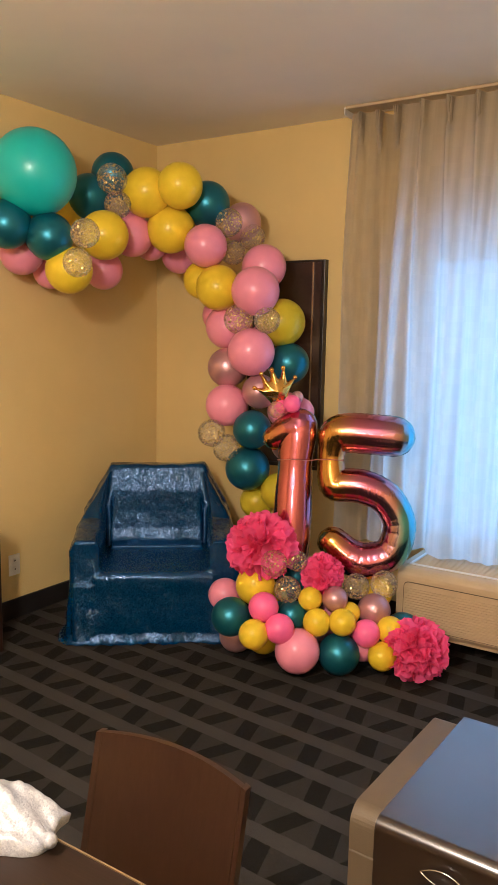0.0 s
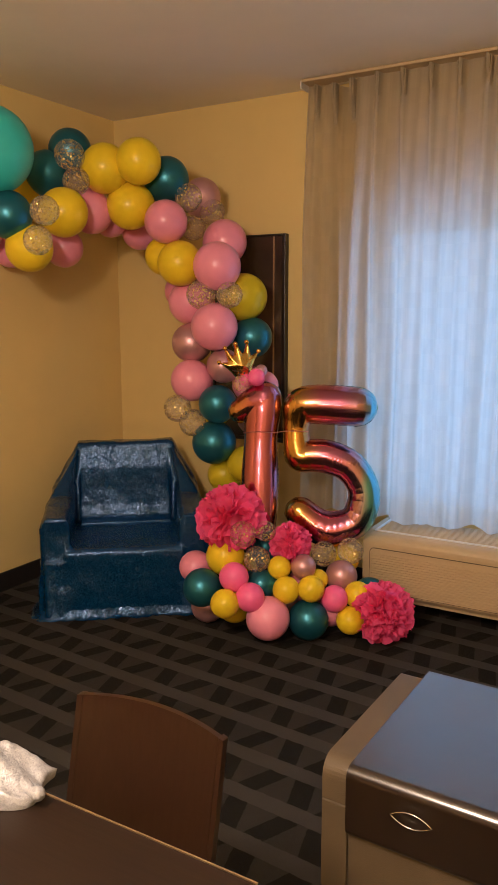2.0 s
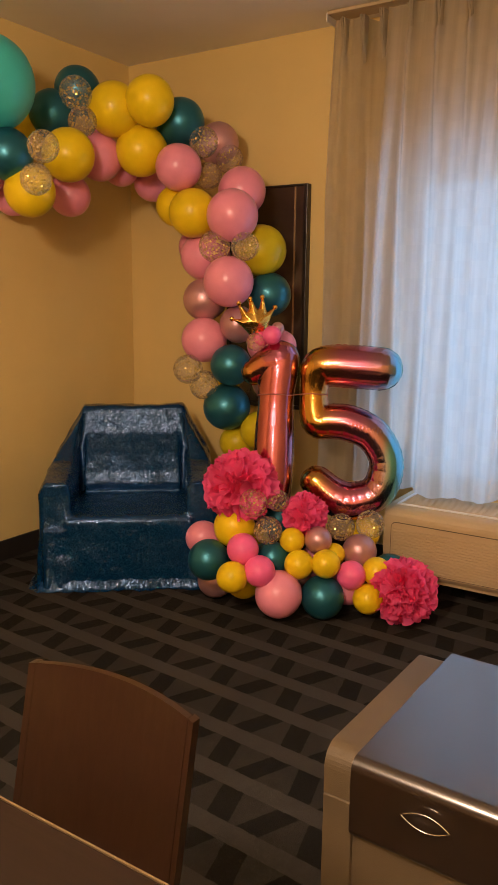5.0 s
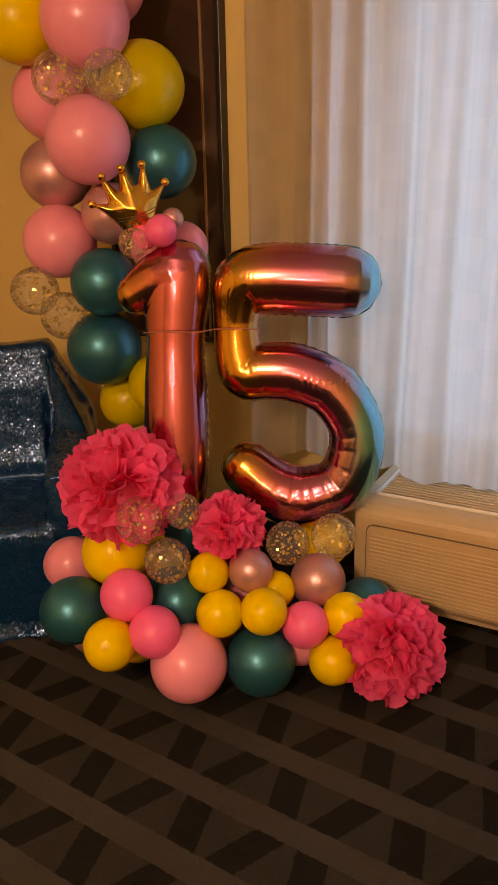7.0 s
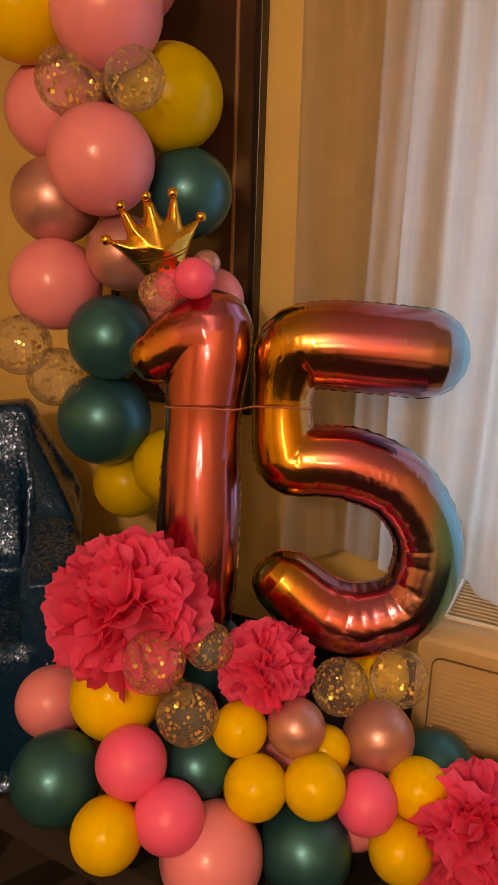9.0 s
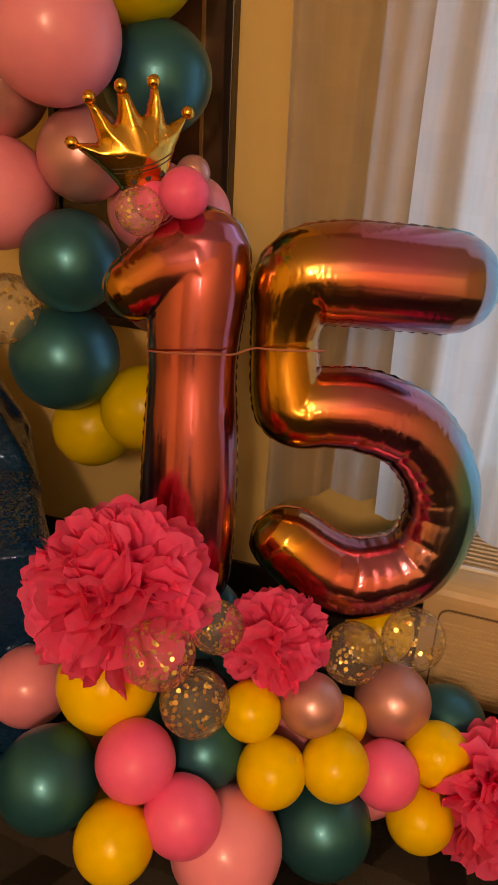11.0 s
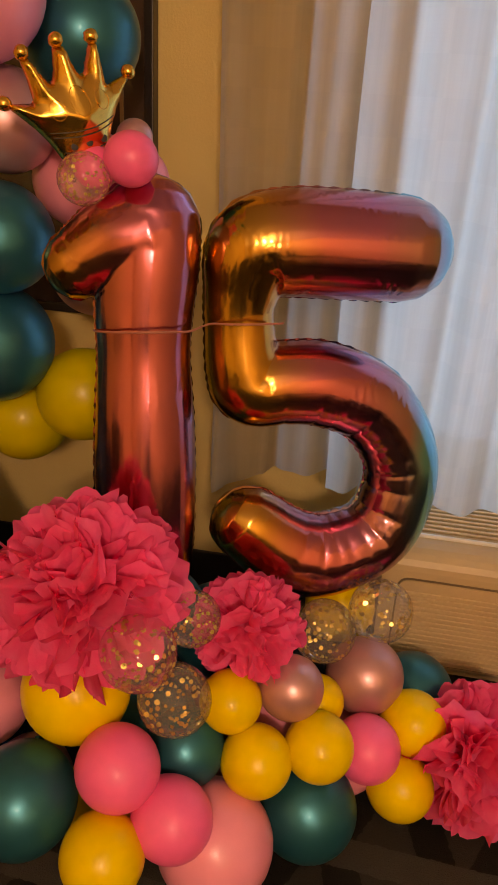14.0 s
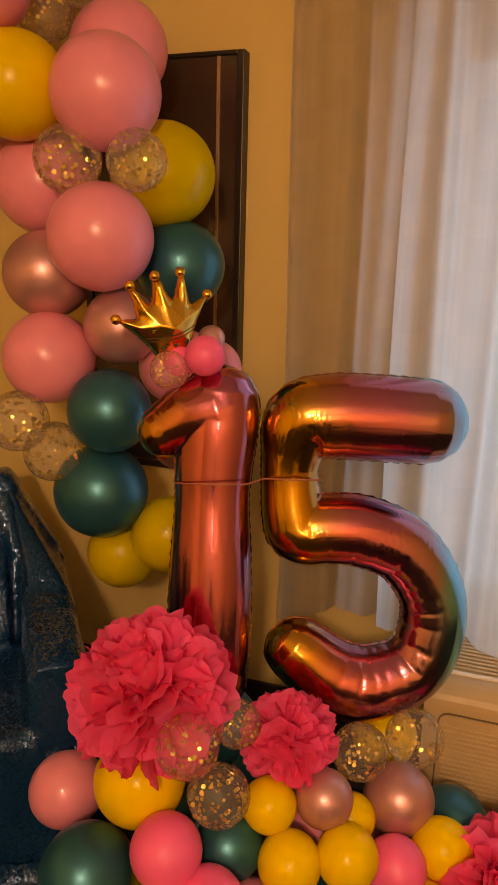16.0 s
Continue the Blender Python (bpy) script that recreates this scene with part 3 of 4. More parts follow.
# rounded shoulder from the front up to the grille
shoulder = [(HF + 0.065 - 0.065 * math.cos(radians(a)), HZ1 - 0.055 + 0.053 * math.sin(radians(a))) for a in (0, 15, 30, 45, 60, 75, 90)]
RIM = HF + 0.072
bm = bmesh.new()
hull(bm, [(x, y, z) for x in (HX0, HX1) for y, z in [(HF + 0.015, HZ0), (HF, HZ0 + 0.02), (-0.001, HZ0), (-0.001, HZ1 - 0.06), (RIM, HZ1 - 0.06)] + shoulder])
part("body", bm, BEIGE, heater)
for x0 in (HX0, HX1 - 0.035):
    part("end_cap", boxed((x0, RIM - 0.008, HZ1 - 0.06), (x0 + 0.035, -0.001, HZ1 + 0.001), 0.005), BEIGE, heater)
GX0, GX1 = HX0 + 0.035, HX1 - 0.035
bm = bmesh.new()
box(bm, (GX0, RIM - 0.004, HZ1 - 0.03), (GX1, RIM + 0.005, HZ1 + 0.005), 0.003)
box(bm, (GX0, RIM + 0.005, HZ1 - 0.03), (GX0 + 0.009, -0.004, HZ1 + 0.005), 0.003)
box(bm, (GX1 - 0.009, RIM + 0.005, HZ1 - 0.03), (GX1, -0.004, HZ1 + 0.005), 0.003)
part("top_rim", bm, WHITE, heater, "pale enamelled rim round the air grille")
part("grille_tray", boxed((GX0 + 0.01, RIM + 0.008, HZ1 - 0.055), (GX1 - 0.01, -0.004, HZ1 - 0.045)), GRILLE_DARK, heater)
slat = finish("grille_slat", boxed((GX0 + 0.01, -0.003, -0.006), (GX1 - 0.01, 0.003, 0.006), 0.001, 1), BEIGE, False)
for i in range(14):
    part("grille_slat", slat, None, heater, m=pose(0, RIM + 0.020 + i * 0.020, HZ1 - 0.008, 20, 0, 0))
for i in range(16):
    part("grille_rib", boxed((GX0 + 0.06 + i * 0.06, RIM + 0.008, HZ1 - 0.04), (GX0 + 0.064 + i * 0.06, -0.006, HZ1 - 0.018)), BEIGE, heater)
# the inset door: a round-cornered groove, then a panel with fine louvres
IX0, IX1, IZ0, IZ1, IR = HX0 + 0.040, HX1 - 0.040, HZ0 + 0.028, HZ1 - 0.075, 0.022


def round_panel(x0, x1, z0, z1, r, y0, y1):
    """A flat panel in the x-z plane with rounded upper corners."""
    prof = [(x0, z0), (x1, z0)]
    prof += [(x1 - r + r * math.cos(radians(a)), z1 - r + r * math.sin(radians(a))) for a in range(0, 91, 15)]
    prof += [(x0 + r - r * math.sin(radians(a)), z1 - r + r * math.cos(radians(a))) for a in range(0, 91, 15)]
    bm = bmesh.new()
    a, b = [bm.verts.new((x, y0, z)) for x, z in prof], [bm.verts.new((x, y1, z)) for x, z in prof]
    bm.faces.new(a)
    bm.faces.new(b[::-1])
    for i in range(len(prof)):
        k = (i + 1) % len(prof)
        bm.faces.new((a[i], b[i], b[k], a[k]))
    return bm


# no real recess: a taupe sheet carries the groove's shade as colour
part("door_groove_shade", round_panel(IX0 - 0.004, IX1 + 0.004, IZ0 - 0.004, IZ1 + 0.004, IR + 0.004, HF - 0.0025, HF + 0.004), TAUPE, heater)
panel = part("front_panel", round_panel(IX0, IX1, IZ0, IZ1, IR, HF - 0.006, HF + 0.003), BEIGE, heater)
louvre = finish("louvre", boxed((IX0 + 0.008, -0.003, -0.0035), (IX1 - 0.008, 0.003, 0.0035), 0.002, 2), BEIGE, False)
for i in range(15):
    part("louvre", louvre, None, panel, m=pose(0, HF - 0.0065, IZ0 + 0.012 + i * 0.0128))
part("base_strip", boxed((HX0 + 0.02, HF + 0.03, HZ0 - 0.022), (HX1 - 0.02, HF + 0.05, HZ0 + 0.002), 0.002), BEIGE, heater)
part("wall_mount", boxed((HX0 + 0.03, -0.12, 0.02), (HX1 - 0.03, -0.014, HZ0 + 0.002)), GRILLE_DARK, heater)

# ---- tall framed panel ----
pic = thing("framed_picture", pose(0, 0, 0), "tall dark glossy picture in a black wooden frame", "picture")
PX0, PX1, PZ0, PZ1 = 0.74, 1.245, 0.80, 1.992
bm = bmesh.new()
box(bm, (PX0, -0.045, PZ0), (PX0 + 0.022, -0.002, PZ1), 0.003)
box(bm, (PX1 - 0.022, -0.045, PZ0), (PX1, -0.002, PZ1), 0.003)
box(bm, (PX0 + 0.022, -0.045, PZ0), (PX1 - 0.022, -0.002, PZ0 + 0.022), 0.003)
box(bm, (PX0 + 0.022, -0.045, PZ1 - 0.012), (PX1 - 0.022, -0.002, PZ1), 0.003)
part("frame", bm, FRAME_WOOD, pic)
part("panel", boxed((PX0 + 0.022, -0.034, PZ0 + 0.022), (PX1 - 0.022, -0.004, PZ1 - 0.012)), PRINT, pic)
part("inlay", boxed((PX1 - 0.082, -0.040, PZ0 + 0.022), (PX1 - 0.073, -0.034, PZ1 - 0.012), 0.001, 1), BRASS, pic, "thin brass strip")

# ---- wall outlet ----
out = thing("wall_outlet", pose(0, -1.205, 0.302, 0, 0, 90), "white wall outlet plate above the baseboard", "outlet")
part("plate", boxed((-0.037, -0.007, -0.058), (0.037, 0, 0.058), 0.003), WHITE, out)
for dz in (-0.024, 0.024):
    s = part("socket", boxed((-0.016, -0.010, dz - 0.014), (0.016, -0.006, dz + 0.014), 0.003), WHITE, out)
    part("slots", boxed((-0.0045, -0.0108, dz - 0.004), (0.0045, -0.0099, dz + 0.004)), GRILLE_DARK, s)

# ---- cabinet beside the camera's way, seen only as an edge ----
side = thing("media_cabinet", pose(0, 0, 0), "dark wooden cabinet standing against the tan wall", "cabinet")
part("body", boxed((0.02, -2.3, 0.0), (0.32, -1.545, 0.66), 0.006), CHAIR_WOOD, side)

# ---- armchair under a sequined throw ----
chair = thing("armchair", pose(0.84, -1.02, 0, 0, 0, 38.3), "armchair draped in a shiny blue sequined cloth, in the corner", "armchair")
bm = bmesh.new()
W = 0.43
box(bm, (-W + 0.02, 0.0, 0.0), (W - 0.02, 0.72, 0.30))
hull(bm, [(x, y, z) for x in (-0.30, 0.30) for y, z in ((0.0, 0.2), (0.0, 0.345), (0.02, 0.365), (0.52, 0.375), (0.52, 0.2))])
for s in (-1, 1):
    hull(bm, [(s * x, y, z) for x, y, z in ((0.275, 0.03, 0.1), (0.275, 0.03, 0.49), (0.30, 0.02, 0.525), (0.40, 0.02, 0.525), (W, 0.04, 0.47), (W + 0.01, 0.02, 0.0),
                                           (0.29, 0.6, 0.60), (0.40, 0.62, 0.60), (W + 0.01, 0.66, 0.0), (0.275, 0.6, 0.1), (0.275, 0.0, 0.0))])
hull(bm, [(s * x, y, z) for s in (-1, 1) for x, y, z in ((0.275, 0.60, 0.80), (0.268, 0.615, 0.82), (0.272, 0.70, 0.82), (0.30, 0.47, 0.34), (0.30, 0.72, 0.3),
                                                          (0.42, 0.60, 0.56), (0.42, 0.72, 0.54), (0.43, 0.72, 0.0))])
hull(bm, [(s * x, y, z) for s in (-1, 1) for x, y, z in ((0.25, 0.43, 0.37), (0.255, 0.405, 0.43), (0.255, 0.425, 0.49), (0.25, 0.50, 0.56), (0.25, 0.62, 0.5), (0.25, 0.60, 0.72))])
# the throw hangs in a slanting sheet from the head of the back to the arms, and flares to the floor
for s in (-1, 1):
    hull(bm, [(s * x, y, z) for x, y, z in ((0.265, 0.60, 0.80), (0.275, 0.70, 0.80), (0.425, 0.68, 0.50), (0.425, 0.28, 0.525), (0.31, 0.30, 0.53), (0.285, 0.52, 0.62))])
    hull(bm, [(s * x, y, z) for x, y, z in ((0.40, 0.03, 0.50), (0.43, 0.05, 0.46), (0.455, 0.02, 0.0), (0.36, -0.012, 0.0), (0.40, 0.30, 0.50), (0.46, 0.40, 0.0), (0.36, 0.1, 0.2))])
    for k in range(3):
        x = 0.30 + 0.05 * k
        hull(bm, [(s * (x + dx), y, z) for dx, y, z in ((-0.012, 0.03, 0.46), (0.012, 0.03, 0.46), (-0.02, -0.022 - 0.006 * k, 0.0), (0.02, -0.022, 0.0), (0.0, 0.06, 0.0), (0.0, 0.06, 0.4))])
cover = part("slipcover", bm, COVER, chair, smooth=True)
remeshed(cover, 0.010, 6, 0.022, 0.16)
# hem lying on the carpet in front
bm = bmesh.new()
rows = []
edge = [(-W - 0.02, 0.62), (-W - 0.025, 0.3), (-W - 0.02, 0.0), (-0.2, -0.025), (0.0, -0.02), (0.2, -0.025), (W, -0.01), (W + 0.02, 0.3)]
edge = smooth_path(edge, 14)
for k, (out_by, z) in enumerate(((-0.014, 0.050), (-0.004, 0.026), (0.004, 0.014), (0.010, 0.009), (0.020, 0.005))):
    row = []
    for i, p in enumerate(edge):
        c = np.array([0.0, 0.35])
        d = (p - c) / np.linalg.norm(p - c)
        w = 0.010 * (noise.noise(Vector((i * 0.35, k * 0.2, 0))) + 0.5 * math.sin(i * 0.33 + math.sin(i * 0.11))) * (1 + k * 0.3)
        q = p + d * (out_by + w)
        row.append(bm.verts.new((q[0], q[1], max(0.004, z + 0.004 * math.sin(i * 1.7 + k)))))
    rows.append(row)
for a, b in zip(rows, rows[1:]):
    for i in range(len(a) - 1):
        bm.faces.new((a[i], a[i + 1], b[i + 1], b[i]))
part("hem", bm, COVER, chair, smooth=True)

# ---- dining table, chair and cloth ----
table = thing("dining_table", pose(0, 0, 0), "dark brown wooden dining table with a painted highlight along its edge", "table")
part("tabletop", boxed((1.55, -4.0, 0.705), (2.80, -3.095, 0.74), 0.004, 2), TABLE_WOOD, table)
# pale strip drawn in place of the bevel's specular line
part("edge_glint", boxed((1.556, -3.0952, 0.7375), (2.794, -3.0925, 0.7405)), BRASS, table, "thin pale strip painting the edge highlight")
for x in (1.63, 2.72):
    for y in (-3.92, -3.175):
        part("leg", boxed((x - 0.03, y - 0.03, 0), (x + 0.03, y + 0.03, 0.705), 0.004), CHAIR_WOOD, table)
dchair = thing("dining_chair", pose(2.378, -2.882, -0.004, 0, 0, 0.5), "dark-stained wooden dining chair with a curved solid back", "chair")


def bowed(x0, x1, z0, z1, thick, bow, lift=0.0, n=14, lean=0.0):
    """A bent board: bows away from the sitter (+y), its head arched by lift."""
    bm = bmesh.new()
    grid = []
    for i in range(n + 1):
        x = x0 + (x1 - x0) * i / n
        c = bow * (1 - (x / 0.19) ** 2)
        up = lift * (1 - (x / 0.19) ** 2)
        grid.append([bm.verts.new((x, c + dy + lean * (z - 0.46), z + (up if z == z1 else 0))) for dy, z in ((0, z0), (0, z1), (thick, z1), (thick, z0))])
    for a, b in zip(grid, grid[1:]):
        for k in range(4):
            bm.faces.new((a[k], a[(k + 1) % 4], b[(k + 1) % 4], b[k]))
    bm.faces.new(grid[0])
    bm.faces.new(grid[-1][::-1])
    return bm


part("backrest", bowed(-0.1705, 0.1705, 0.44, 0.752, 0.012, 0.030, 0.012, lean=0.21), CHAIR_WOOD, dchair)
for s in (-1, 1):
    bm = bowed(0.1715, 0.184, 0.40, 0.752, 0.018, 0.030, 0.012, 3, lean=0.21)
    part("back_post", bm, CHAIR_WOOD, dchair, m=pose(0, 0, 0) @ Matrix.Diagonal((s, 1, 1, 1)))
for s in (-1, 1):
    part("back_leg", boxed((s * 0.17 - 0.015, -0.022, 0.004), (s * 0.17 + 0.015, 0.012, 0.425), 0.004), CHAIR_WOOD, dchair)
part("seat", boxed((-0.19, -0.40, 0.425), (0.19, 0.0, 0.465), 0.012), CHAIR_WOOD, dchair)
for s in (-1, 1):
    part("front_leg", boxed((s * 0.17 - 0.018, -0.38, 0), (s * 0.17 + 0.018, -0.345, 0.425), 0.004), CHAIR_WOOD, dchair)
cloth = thing("sequin_cloth", pose(2.225, -3.145, 0.741), "crumpled white sequined cloth lying on the table edge", "cloth")
bm = bmesh.new()
n = 36
pts = []
for j in range(n + 1):
    row = []
    for i in range(n + 1):
        u, v = i / n * 2 - 1, j / n * 2 - 1
        ang = math.atan2(v, u)
        r = max(abs(u), abs(v))
        rim = 1 + 0.16 * math.sin(ang * 3 + 0.6) + 0.10 * math.sin(ang * 5 + 2)
        x, y = 0.135 * u * rim, 0.085 * v * rim + 0.01
        h = 0.062 * max(0, 1 - r ** 3) + 0.024 * noise.noise(Vector((u * 2.4, v * 2.4, 1.3))) + 0.010 * noise.noise(Vector((u * 6, v * 6, 4.0)))
        row.append(bm.verts.new((x, y, max(0.003, 0.022 + h * (0.5 + 0.5 * (1 - r))))))
    pts.append(row)
for a, b in zip(pts, pts[1:]):
    for i in range(n):
        bm.faces.new((a[i], a[i + 1], b[i + 1], b[i]))
for a, b in [(pts[0], 0), (pts[-1], 0), ([r[0] for r in pts], 0), ([r[-1] for r in pts], 0)]:
    low = [bm.verts.new((v.co.x * 0.97, v.co.y * 0.97, 0.0)) for v in a]
    for i in range(len(a) - 1):
        bm.faces.new((a[i], a[i + 1], low[i + 1], low[i]))
part("cloth_body", bm, WHITE_SEQUIN, cloth, smooth=True)
bm = bmesh.new()
tube(bm, [(0.10, 0.0, 0.020), (0.13, 0.004, 0.016), (0.155, 0.002, 0.009), (0.172, 0.004, 0.013)], 10)
part("knotted_end", bm, WHITE_SEQUIN, cloth, smooth=True, m=pose(-0.005, 0.035, 0.020, 0, 0, -6))

# ---- low drawer cabinet ----
cab = thing("low_cabinet", pose(2.548, -2.243, 0, 0, 0, -2), "low brown lacquered drawer cabinet with taupe sides", "cabinet")
CW, CD, CH = 0.72, 0.62, 0.385


def rounded_side(x0, x1, d, h, r, seg=8):
    """An upright panel in the y-z plane whose two upper corners are rounded."""
    prof = [(0.0, 0.0)] + [(r - r * math.cos(radians(90 * k / seg)), h - r + r * math.sin(radians(90 * k / seg))) for k in range(seg + 1)]
    prof += [(d - r + r * math.sin(radians(90 * k / seg)), h - r + r * math.cos(radians(90 * k / seg))) for k in range(seg + 1)] + [(d, 0.0)]
    bm = bmesh.new()
    a, b = [bm.verts.new((x0, y, z)) for y, z in prof], [bm.verts.new((x1, y, z)) for y, z in prof]
    bm.faces.new(a)
    bm.faces.new(b[::-1])
    for i in range(len(prof)):
        k = (i + 1) % len(prof)
        bm.faces.new((a[i], b[i], b[k], a[k]))
    return bm


def drawer_block(x0, x1, d, h, r, z0, seg=20):
    """The lacquered block: rounded over the front and back edges above, and under the drawer's lip."""
    arc = lambda cy, cz, a0, a1, rr: [(cy + rr * math.cos(radians(a0 + (a1 - a0) * k / seg)), cz + rr * math.sin(radians(a0 + (a1 - a0) * k / seg))) for k in range(seg + 1)]
    prof = arc(0.028, z0 + 0.028, 270, 180, 0.028) + arc(r, h - r, 180, 90, r) + arc(d - 0.008, h - 0.008, 90, 0, 0.008) + [(d, z0)]
    bm = bmesh.new()
    a, b = [bm.verts.new((x0, y, z)) for y, z in prof], [bm.verts.new((x1, y, z)) for y, z in prof]
    bm.faces.new(a)
    bm.faces.new(b[::-1])
    for i in range(len(prof)):
        k = (i + 1) % len(prof)
        bm.faces.new((a[i], b[i], b[k], a[k]))
    return bm


for x0, x1 in ((-0.040, 0.034), (CW - 0.034, CW + 0.040)):
    part("side_panel", rounded_side(x0, x1, CD - 0.01, CH - 0.122, 0.006), TAUPE, cab, "taupe padded side panel", m=pose(0, 0.006, 0))
    bm = rounded_side(x0, x1, CD - 0.01, 0.116, 0.05)
    part("side_pad", bm, TAUPE, cab, "taupe padded shoulder", m=pose(0, 0.006, CH - 0.120))
part("plinth", boxed((0.034, 0.014, 0.0), (CW - 0.034, CD - 0.02, 0.20), 0.004), TAUPE, cab, "taupe lower front")
front = part("drawer_front", drawer_block(0.037, CW - 0.037, CD + 0.03, CH, 0.030, 0.185), LACQUER, cab, "waterfall lacquered top and drawer front", m=pose(0, -0.012, 0))
bm = bmesh.new()
ring = []
for k in range(40):
    a = 2 * math.pi * k / 40
    ex = 0.054 * math.cos(a)
    ez = math.copysign(0.020 * (1 - (ex / 0.054) ** 2), math.sin(a))
    c = Vector((ex, 0, ez))
    o = Vector((math.cos(a), 0, math.sin(a)))
    ring.append([bm.verts.new(c + o * 0.0022 * math.cos(b) + Vector((0, 0.0022 * math.sin(b), 0))) for b in (0, 1.57, 3.14, 4.71)])
for i in range(40):
    for k in range(4):
        bm.faces.new((ring[i][k], ring[i][(k + 1) % 4], ring[(i + 1) % 40][(k + 1) % 4], ring[(i + 1) % 40][k]))
part("pull_ring", bm, STEEL, front, "thin bright oval pull", smooth=True, m=pose(0.220, -0.0135, CH - 0.074))

# ---- balloons ----
def balloon_mesh(name, mat):
    bm = bmesh.new()
    n, rows = 36, []
    for j in range(1, 24):
        phi = math.pi * j / 24
        r, z = math.sin(phi), math.cos(phi)
        if z < 0:
            r *= 1 - 0.10 * z * z
            z *= 1.10
        else:
            z *= 1.02
        rows.append([bm.verts.new((r * math.cos(2 * math.pi * i / n), r * math.sin(2 * math.pi * i / n), z)) for i in range(n)])
    top, low = bm.verts.new((0, 0, 1.03)), bm.verts.new((0, 0, -1.15))
    for a, b in zip(rows, rows[1:]):
        for i in range(n):
            bm.faces.new((a[i], b[i], b[(i + 1) % n], a[(i + 1) % n]))
    for i in range(n):
        bm.faces.new((top, rows[0][i], rows[0][(i + 1) % n]))
        bm.faces.new((low, rows[-1][(i + 1) % n], rows[-1][i]))
    return finish(name, bm, mat)


def knot_mesh(name, mat):
    bm = bmesh.new()
    prof = [(0.05, -1.10), (0.075, -1.15), (0.05, -1.19), (0.09, -1.25), (0.10, -1.26)]
    rows = [[bm.verts.new((r * math.cos(math.pi * i / 5), r * math.sin(math.pi * i / 5), z)) for i in range(10)] for r, z in prof]
    for a, b in zip(rows, rows[1:]):
        for i in range(10):
            bm.faces.new((a[i], b[i], b[(i + 1) % 10], a[(i + 1) % 10]))
    bm.faces.new(rows[-1])
    return finish(name, bm, mat)


def confetti_mesh(seed, count=150):
    """Foil dots clinging to the inside of a clear balloon, most of them low down."""
    rng = random.Random(seed)
    bm = bmesh.new()
    for _ in range(count):
        d = Vector((rng.gauss(0, 1), rng.gauss(0, 1), rng.gauss(0, 1))).normalized()
        q = d.to_track_quat("Z", "Y") @ Euler((rng.uniform(-0.5, 0.5), rng.uniform(-0.5, 0.5), 0)).to_quaternion()
        s = rng.uniform(0.04, 0.085)
        vs = [bm.verts.new(d * 0.955 + q @ Vector((s * math.cos(a), s * math.sin(a), 0))) for a in (0, 1.05, 2.09, 3.14, 4.19, 5.24)]
        bm.faces.new(vs)
    return finish("confetti", bm, CONFETTI, False)


MESH = {k: balloon_mesh("balloon", m) for k, m in LATEX.items()}
KNOT = {k: knot_mesh("knot", m) for k, m in LATEX.items()}
MESH["clear"] = MESH["clears"] = balloon_mesh("balloon", CLEAR)
KNOT["clear"] = KNOT["clears"] = knot_mesh("knot", CLEAR)
DOTS = [confetti_mesh(k) for k in range(5)]
SPINE = [Vector(p) for p in ((1.6, -0.7, 0.2), (1.35, -0.85, 0.3), (1.85, -0.6, 0.2), (1.15, -0.4, 0.6), (1.08, -0.42, 0.85), (1.05, -0.42, 1.1), (1.06, -0.43, 1.35),
                             (1.04, -0.42, 1.6), (0.98, -0.44, 1.8), (0.85, -0.48, 2.0), (0.66, -0.6, 2.14), (0.45, -0.78, 2.15), (0.34, -1.0, 2.1), (0.28, -1.25, 2.08))]
